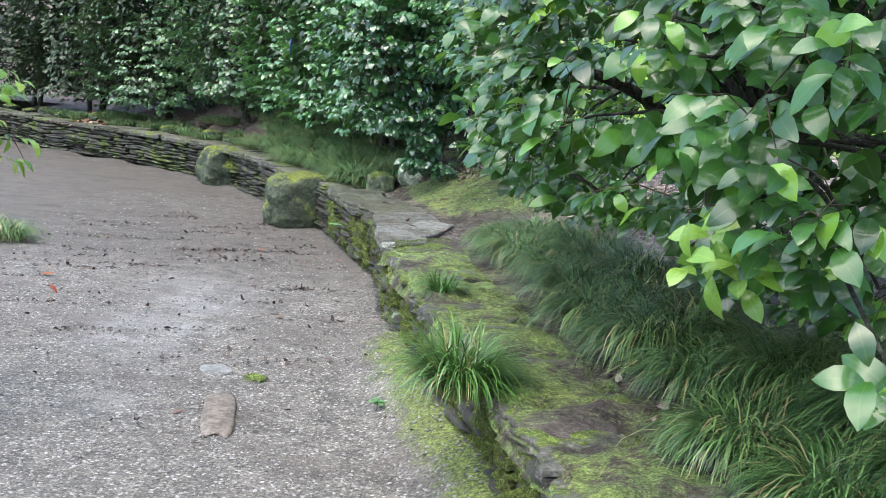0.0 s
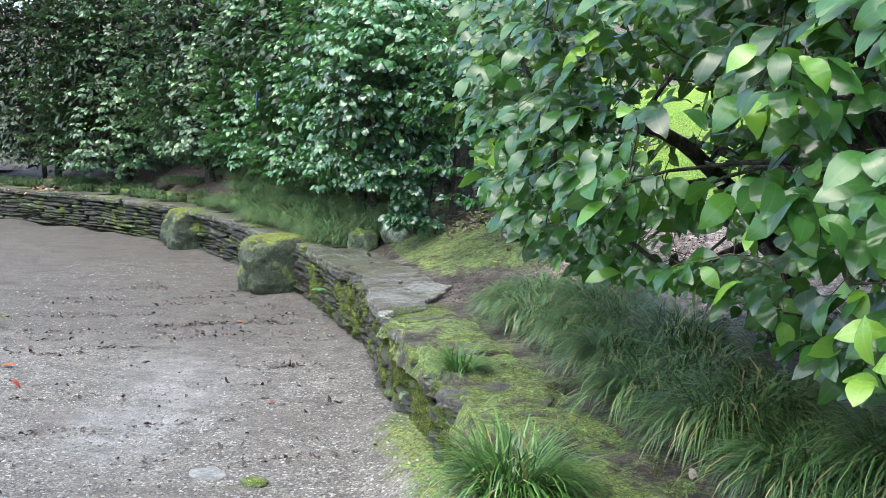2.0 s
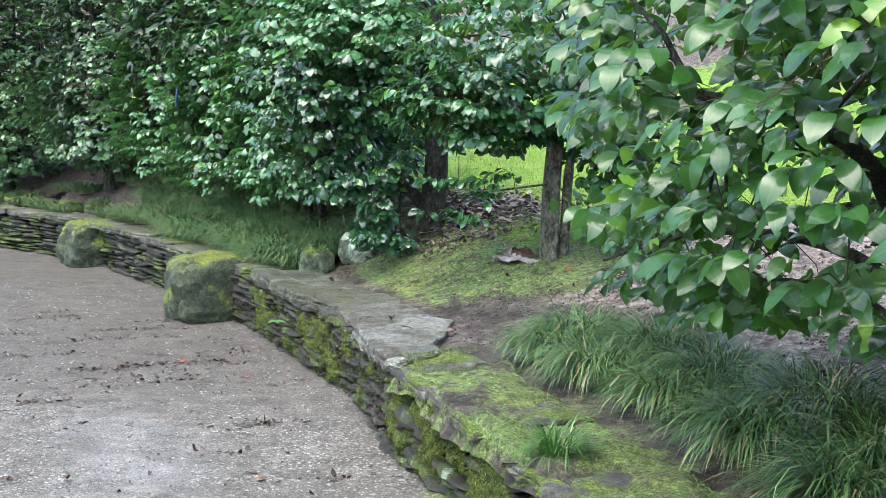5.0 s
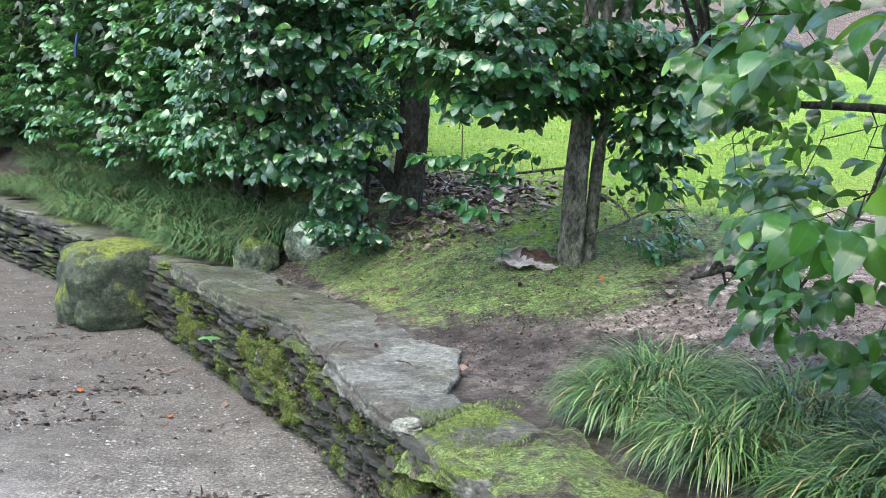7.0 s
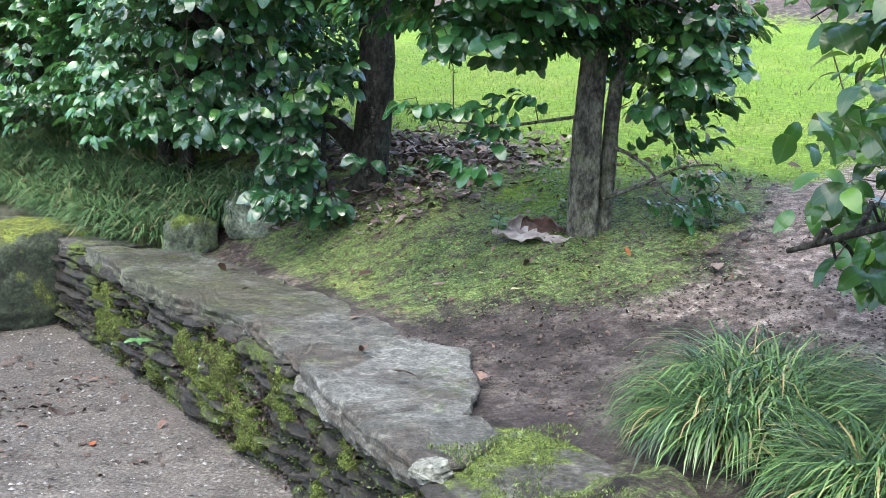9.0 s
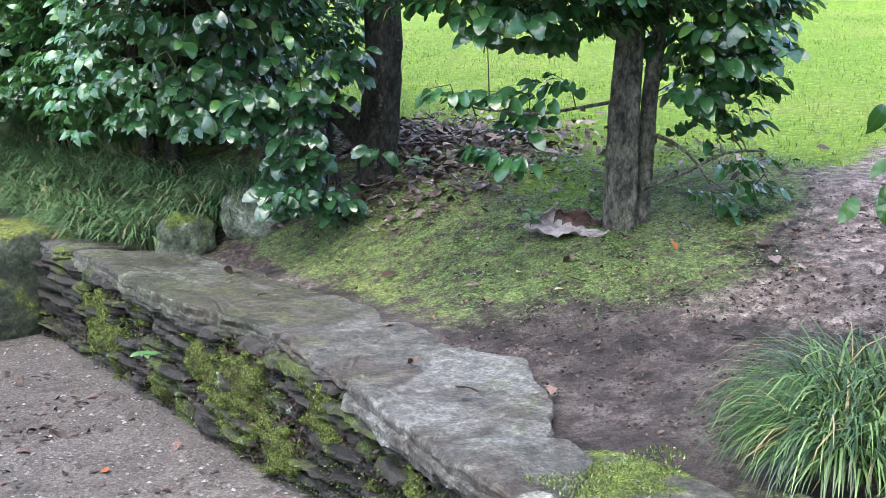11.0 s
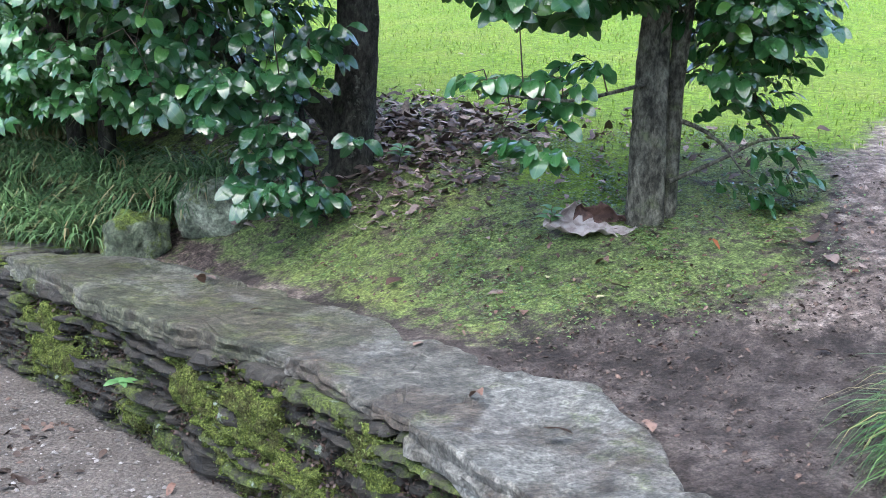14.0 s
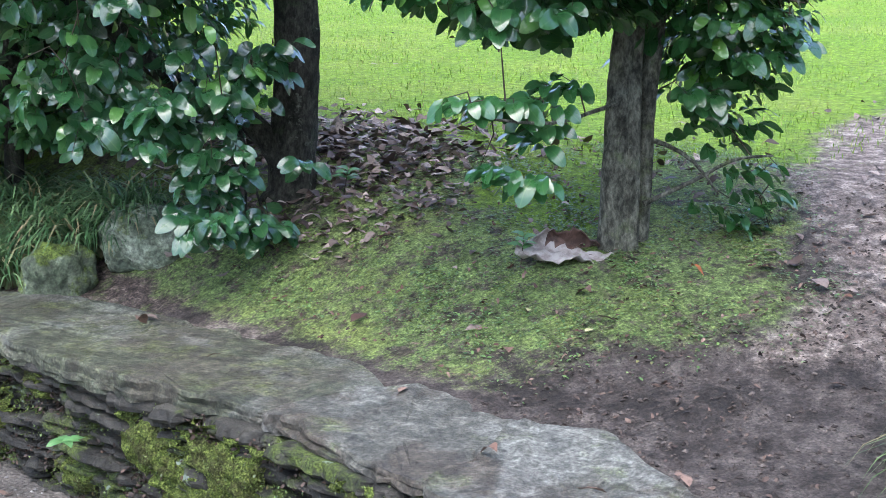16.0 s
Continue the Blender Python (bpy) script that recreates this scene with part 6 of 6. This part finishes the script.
# small weeds and moss cushions
def sprigs(name, xs, ys, size, material, label, seed, ground_at=None, flat=False):
    g = np.random.default_rng(seed)
    n = len(xs)
    z = (ground_at or terrace_height)(xs, ys)
    a = g.uniform(0, 6.283, n)
    rot = frames(np.stack([np.cos(a), np.sin(a), np.zeros(n)], -1), np.stack([g.normal(0, 0.2, n), g.normal(0, 0.2, n), np.ones(n)], -1))
    s = size * g.uniform(0.5, 1.3, n)
    if flat:
        v, f, u = scatter(LEAF_FAR[0], np.stack([xs, ys, z + g.uniform(0, 0.012, n)], -1), frames(rot[:, :, 1] + g.normal(0, 0.25, (n, 3)), rot[:, :, 2]), np.stack([s, s, s], -1))
    else:
        v, f, u = scatter(BLADE_SHORT, np.stack([xs, ys, z - 0.001], -1), rot, np.stack([s * 0.09, s, s], -1))
    return tagged(new(name, mesh_of(name, v, f, material, u)), label, "ground cover", kind="stuff")


n = 150000
lx, ly = g.uniform(-0.6, 1.9, n), g.uniform(9.4, 11.4, n)
d = behind(lx, ly)
dens = step(d + 0.15 * waves(lx, ly, 2.5, 21), 0.55, 0.75) * step(ly - np.interp(lx, *BORDER) + 0.1 * waves(lx, ly, 2.5, 21) + 0.08 * waves(lx, ly, 9.0, 22), -0.1, 0.45) * (0.55 + 0.45 * waves(lx, ly, 7.0, 31))
ok = g.random(n) < dens * 0.38 * (0.6 + 0.6 * waves(lx, ly, 14.0, 35))
sprigs("moss_weeds", lx[ok], ly[ok], 0.014, M_WEED, "low carpet of moss and tiny weeds", 91, flat=True)
n = 46000
lx, ly = g.uniform(0.2, 9.0, n), g.uniform(10.6, 21.0, n)
d = behind(lx, ly)
ok = (d > 1.9) & (np.hypot(lx - 0.2, ly - 12.0) > 0.95) & (ly - 0.62 * lx > 9.4 + 0.35 * waves(lx, ly, 2.5, 21)) & (g.random(n) < 0.65 + 0.35 * waves(lx, ly, 3.0, 33))
sprigs("lawn_grass", lx[ok], ly[ok], 0.03, M_LAWN, "short bright green lawn grass", 92)

# grit stones lying loose on the path
n = 48000
lx, ly = g.uniform(-4.2, 0.6, n), g.uniform(4.3, 14.5, n)
d = behind(lx, ly)
ok = (d < -0.03) & (g.random(n) < 0.35 + 0.65 * step(ly, 9.0, 6.5))
lx, ly = lx[ok], ly[ok]
n = len(lx)
tv = np.array([(1, 0.1, 0), (0, 1, 0.1), (-1, 0, -0.1), (0.1, -1, 0), (0.1, 0, 1), (0, 0, -1)], float)
tf = np.array([(0, 1, 4), (1, 2, 4), (2, 3, 4), (3, 0, 4), (1, 0, 5), (2, 1, 5), (3, 2, 5), (0, 3, 5)])
a = g.uniform(0, 6.283, n)
rot = frames(np.stack([np.cos(a), np.sin(a), np.zeros(n)], -1), np.stack([g.normal(0, 0.2, n), g.normal(0, 0.2, n), np.ones(n)], -1))
sz = 0.003 + 0.009 * g.random(n) ** 2.6
v, f, u = scatter((tv, tf, np.zeros((len(tv), 2))), np.stack([lx, ly, path_height(lx, ly) + sz * 0.25], -1), rot, np.stack([sz * 1.2, sz * 0.9, sz * 0.6], -1))
grit = (tv, tf, np.zeros((len(tv), 2)))
tagged(new("grit_stones", mesh_of("grit_stones", v, f, M_PEBBLE, smooth=False)), "loose pale grit stones on the path", "gravel", kind="stuff")

# clods and small stones on the trodden earth
n = 9000
lx, ly = g.uniform(-0.3, 2.6, n), g.uniform(8.2, 10.3, n)
ok = (behind(lx, ly) > 0.48) & (ly < np.interp(lx, *BORDER) + 0.15) & (waves(lx, ly, 4.0, 52) + 0.7 * waves(lx, ly, 11.0, 53) > -0.1)
lx, ly = lx[ok], ly[ok]
n = len(lx)
a = g.uniform(0, 6.283, n)
rot = frames(np.stack([np.cos(a), np.sin(a), np.zeros(n)], -1), np.stack([g.normal(0, 0.3, n), g.normal(0, 0.3, n), np.ones(n)], -1))
sz = 0.002 + 0.0075 * g.random(n) ** 3
v, f, u = scatter(grit, np.stack([lx, ly, terrace_height(lx, ly) + sz * 0.2], -1), rot, np.stack([sz * 1.3, sz, sz * 0.7], -1))
tagged(new("soil_clods", mesh_of("soil_clods", v, f, M_CLOD, smooth=False)), "small dark clods of earth on the trodden patch", "soil", kind="stuff")

# moss grown over the wall's face and top
def moss_pad(y0, z0, radius, seed):
    """A ragged cushion of moss lying over the face of the stones."""
    g = np.random.default_rng(seed)
    n = int(radius * 2.6 / 0.012)
    ss = s_at(y0) + np.linspace(-1.3, 1.3, n) * radius
    zz = z0 + np.linspace(-0.95, 0.95, max(8, int(n * 0.75))) * radius
    S, Z = np.meshgrid(ss, zz)
    rad = np.hypot((S - s_at(y0)) / radius, (Z - z0) / (radius * 0.72))
    body = 0.74 - rad + 0.34 * waves(S * 6, Z * 9, 2.2, seed) + 0.3 * waves(S * 18, Z * 30, 2.2, seed + 1)
    depth = 0.018 - 0.05 * step(body, -0.2, 0.4) - 0.01 * waves(S * 30, Z * 34, 2.0, seed + 2) - 0.008 * g.random(S.shape)
    x = np.interp(S, WS, WL[:, 0]) + np.interp(S, WS, WN[:, 0]) * depth
    y = np.interp(S, WS, WL[:, 1]) + np.interp(S, WS, WN[:, 1]) * depth
    v = np.stack([x, y, Z], -1).reshape(-1, 3)
    nx = len(ss)
    i = np.arange(len(zz) - 1)[:, None] * nx + np.arange(nx - 1)[None]
    f = np.stack([i, i + 1, i + nx + 1, i + nx], -1).reshape(-1, 4)
    ok = ((body > -0.2) & (Z > 0.0) & (Z < WALL_H - 0.015)).ravel()
    f = f[ok[f].all(1)]
    f = np.concatenate([f[:, [0, 1, 2]], f[:, [0, 2, 3]]])
    return v, f, np.zeros((len(v), 2))


spots = [(9.2, 0.16, 0.13, 0), (9.0, 0.3, 0.1, 0), (10.8, 0.1, 0.1, 0), (11.45, 0.24, 0.26, 1500), (11.05, 0.36, 0.1, 500), (10.15, 0.24, 0.3, 2800), (10.45, 0.3, 0.14, 700), (9.58, 0.36, 0.15, 600), (9.85, 0.12, 0.14, 400), (8.3, 0.2, 0.3, 1200), (7.7, 0.3, 0.3, 1500), (7.0, 0.3, 0.4, 2200),
         (6.3, 0.33, 0.4, 2200), (5.6, 0.32, 0.35, 1800), (5.0, 0.3, 0.35, 1800), (4.5, 0.3, 0.35, 1600), (4.1, 0.3, 0.3, 1400)]
for i, (y, z, rd, n) in enumerate(spots):
    v, f, u = moss_pad(y, z, rd, 700 + i)
    tagged(new("moss_cushion", mesh_of("moss_cushion", v, f, M_MOSS)), "yellow-green moss cushion on the face of the wall", "moss", "moss on the wall", kind="stuff")
    used = v[np.unique(f)]
    q = used[g.integers(0, len(used), int(4500 * rd))] + g.normal(0, 0.005, (int(4500 * rd), 3))
    sz = g.uniform(0.004, 0.009, len(q))
    v, f, u = scatter(LEAF_FAR[0], q, frames(g.normal(0, 1, (len(q), 3)) + (-0.4, -0.4, 0.5), g.normal(0, 1, (len(q), 3))), np.stack([sz * 0.8, sz, sz], -1))
    tagged(new("moss_shoots", mesh_of("moss_shoots", v, f, M_MOSSLEAF, u)), "feathery shoots standing out of the wall moss", "moss", "moss on the wall", kind="stuff")
n = 30000
ms = g.uniform(s_at(4.0), s_at(8.5), n)
md = g.uniform(0.02, 0.44, n)
ok = waves(ms, md, 7.0, 41) + 0.5 * waves(ms, md, 22.0, 42) > 0.05
p = np.array([on_wall(a, b)[:2] for a, b in zip(ms[ok], md[ok])])
top = np.full(len(p), WALL_H + 0.04) + 0.02 * waves(ms[ok], md[ok], 8.0, 103)
n = len(p)
size = g.uniform(0.006, 0.012, n)
v, f, u = scatter(LEAF_FAR[0], np.column_stack([p, top]), frames(np.column_stack([g.normal(0, 0.7, (n, 2)), np.ones(n)]), g.normal(0, 1, (n, 3))), np.stack([size * 0.7, size, size], -1))
tagged(new("wall_moss", mesh_of("wall_moss", v, f, M_MOSSLEAF, u)), "patchy bright moss over the wall's top stones", "moss", kind="stuff")

# mossy earth grown over the wall's top on the near stretch
ss, ds = np.arange(s_at(1.4), s_at(8.32), 0.03), np.array([-0.062, -0.058, -0.045, -0.025, 0.0, 0.03, 0.06, 0.1, 0.14, 0.18, 0.22, 0.26, 0.3, 0.34, 0.38, 0.42, 0.46])
S, Q = np.meshgrid(ss, ds)
ragged = 0.03 * waves(S, Q * 0, 6.0, 101) + 0.014 * waves(S, Q * 0, 23.0, 102)
Z = WALL_H + 0.045 - 0.006 * step(Q, 0.3, 0.46) - 0.11 * step(Q, 0.0, -0.062) + 0.02 * waves(S, Q, 8.0, 103) + 0.011 * waves(S, Q, 25.0, 104) - 0.06 * step(S, s_at(8.1), s_at(8.32))
v = along_wall(S, Q + ragged, Z).reshape(-1, 3)
i = np.arange(len(ds) - 1)[:, None] * len(ss) + np.arange(len(ss) - 1)[None]
f = np.stack([i, i + 1, i + len(ss) + 1, i + len(ss)], -1).reshape(-1, 4)
cover = (0.68 + 0.34 * waves(S, Q, 4.0, 105) + 0.2 * waves(S, Q, 13.0, 106)).ravel().clip(0, 1)
tagged(new("moss_bed", mesh_of("moss_bed", v, f, M_TERRACE, attrs={"moss": cover, "track": cover * 0, "mould": cover * 0, "lawn": cover * 0})), "patchy yellow-green moss and dark earth on the wall's top", "moss", kind="stuff")

# soil, rootlets and moss lodged in the joints of the wall
n = 15000
ms, mz = g.uniform(s_at(8.2), s_at(12.2), n), g.uniform(0.01, WALL_H - 0.02, n)
thick = waves(ms * 4, mz * 9, 1.8, 45) + 0.6 * waves(ms * 15, mz * 30, 1.8, 46)
for sign, material, name, label in ((1, M_MOSSLEAF, "wall_moss", "fuzzy moss clinging to the stones of the wall"), (-1, M_CRUMB, "wall_soil", "dark soil crumbs lodged between the wall's stones")):
    ok = thick * sign > 0.12
    p = np.array([on_wall(a, b)[:2] for a, b in zip(ms[ok], g.uniform(-0.02, 0.035, ok.sum()))])
    m = len(p)
    size = g.uniform(0.006, 0.013, m) * (1.0 if sign > 0 else 1.6)
    v, f, u = scatter(LEAF_FAR[0], np.column_stack([p, mz[ok]]), frames(g.normal(0, 1, (m, 3)) + (-0.3, -0.3, 0.3), g.normal(0, 1, (m, 3))), np.stack([size, size, size], -1))
    tagged(new(name, mesh_of(name, v, f, material, u)), label, "moss" if sign > 0 else "soil", kind="stuff")
# russet leaves blown together under the far hedge, sunlight painted in as paleness
n = 320
lx, ly = g.normal(-6.45, 0.22, n), g.uniform(19.1, 21.2, n)
litter("leaf_litter", lx, ly, 0.09, M_SUNLITRUSSET, "russet dead leaves drifted under the far hedge, sunlight in their colour", 94)
n = 14
lx, ly = g.uniform(0.8, 5.0, n), g.uniform(12.8, 18.0, n)
litter("leaf_litter", lx, ly, 0.055, M_LITTER, "few dead leaves lying on the lawn", 95, 0.006)
# brown flecks through the moss carpet
n = 1300
lx, ly = g.uniform(-0.3, 1.7, n), g.uniform(9.7, 11.4, n)
ok = (ly > np.interp(lx, *BORDER)) & (behind(lx, ly) > 0.6)
litter("leaf_litter", lx[ok], ly[ok], 0.022, M_DEAD, "small brown flecks scattered through the moss", 93, 0.004)

# a blue plastic tube among the hedge twigs
root = thing("plastic_tube", (-2.14, 14.1, on_terrace(-2.14, 14.1)), "short blue plastic tube caught in the hedge", "tube")
v, f, u = tube([(0, 0, 1.3), (0, 0, 1.38), (0.01, 0, 1.48)], [0.012, 0.012, 0.012], 8)
part("rod", mesh_of("rod", v, f, M_BLUE), root)

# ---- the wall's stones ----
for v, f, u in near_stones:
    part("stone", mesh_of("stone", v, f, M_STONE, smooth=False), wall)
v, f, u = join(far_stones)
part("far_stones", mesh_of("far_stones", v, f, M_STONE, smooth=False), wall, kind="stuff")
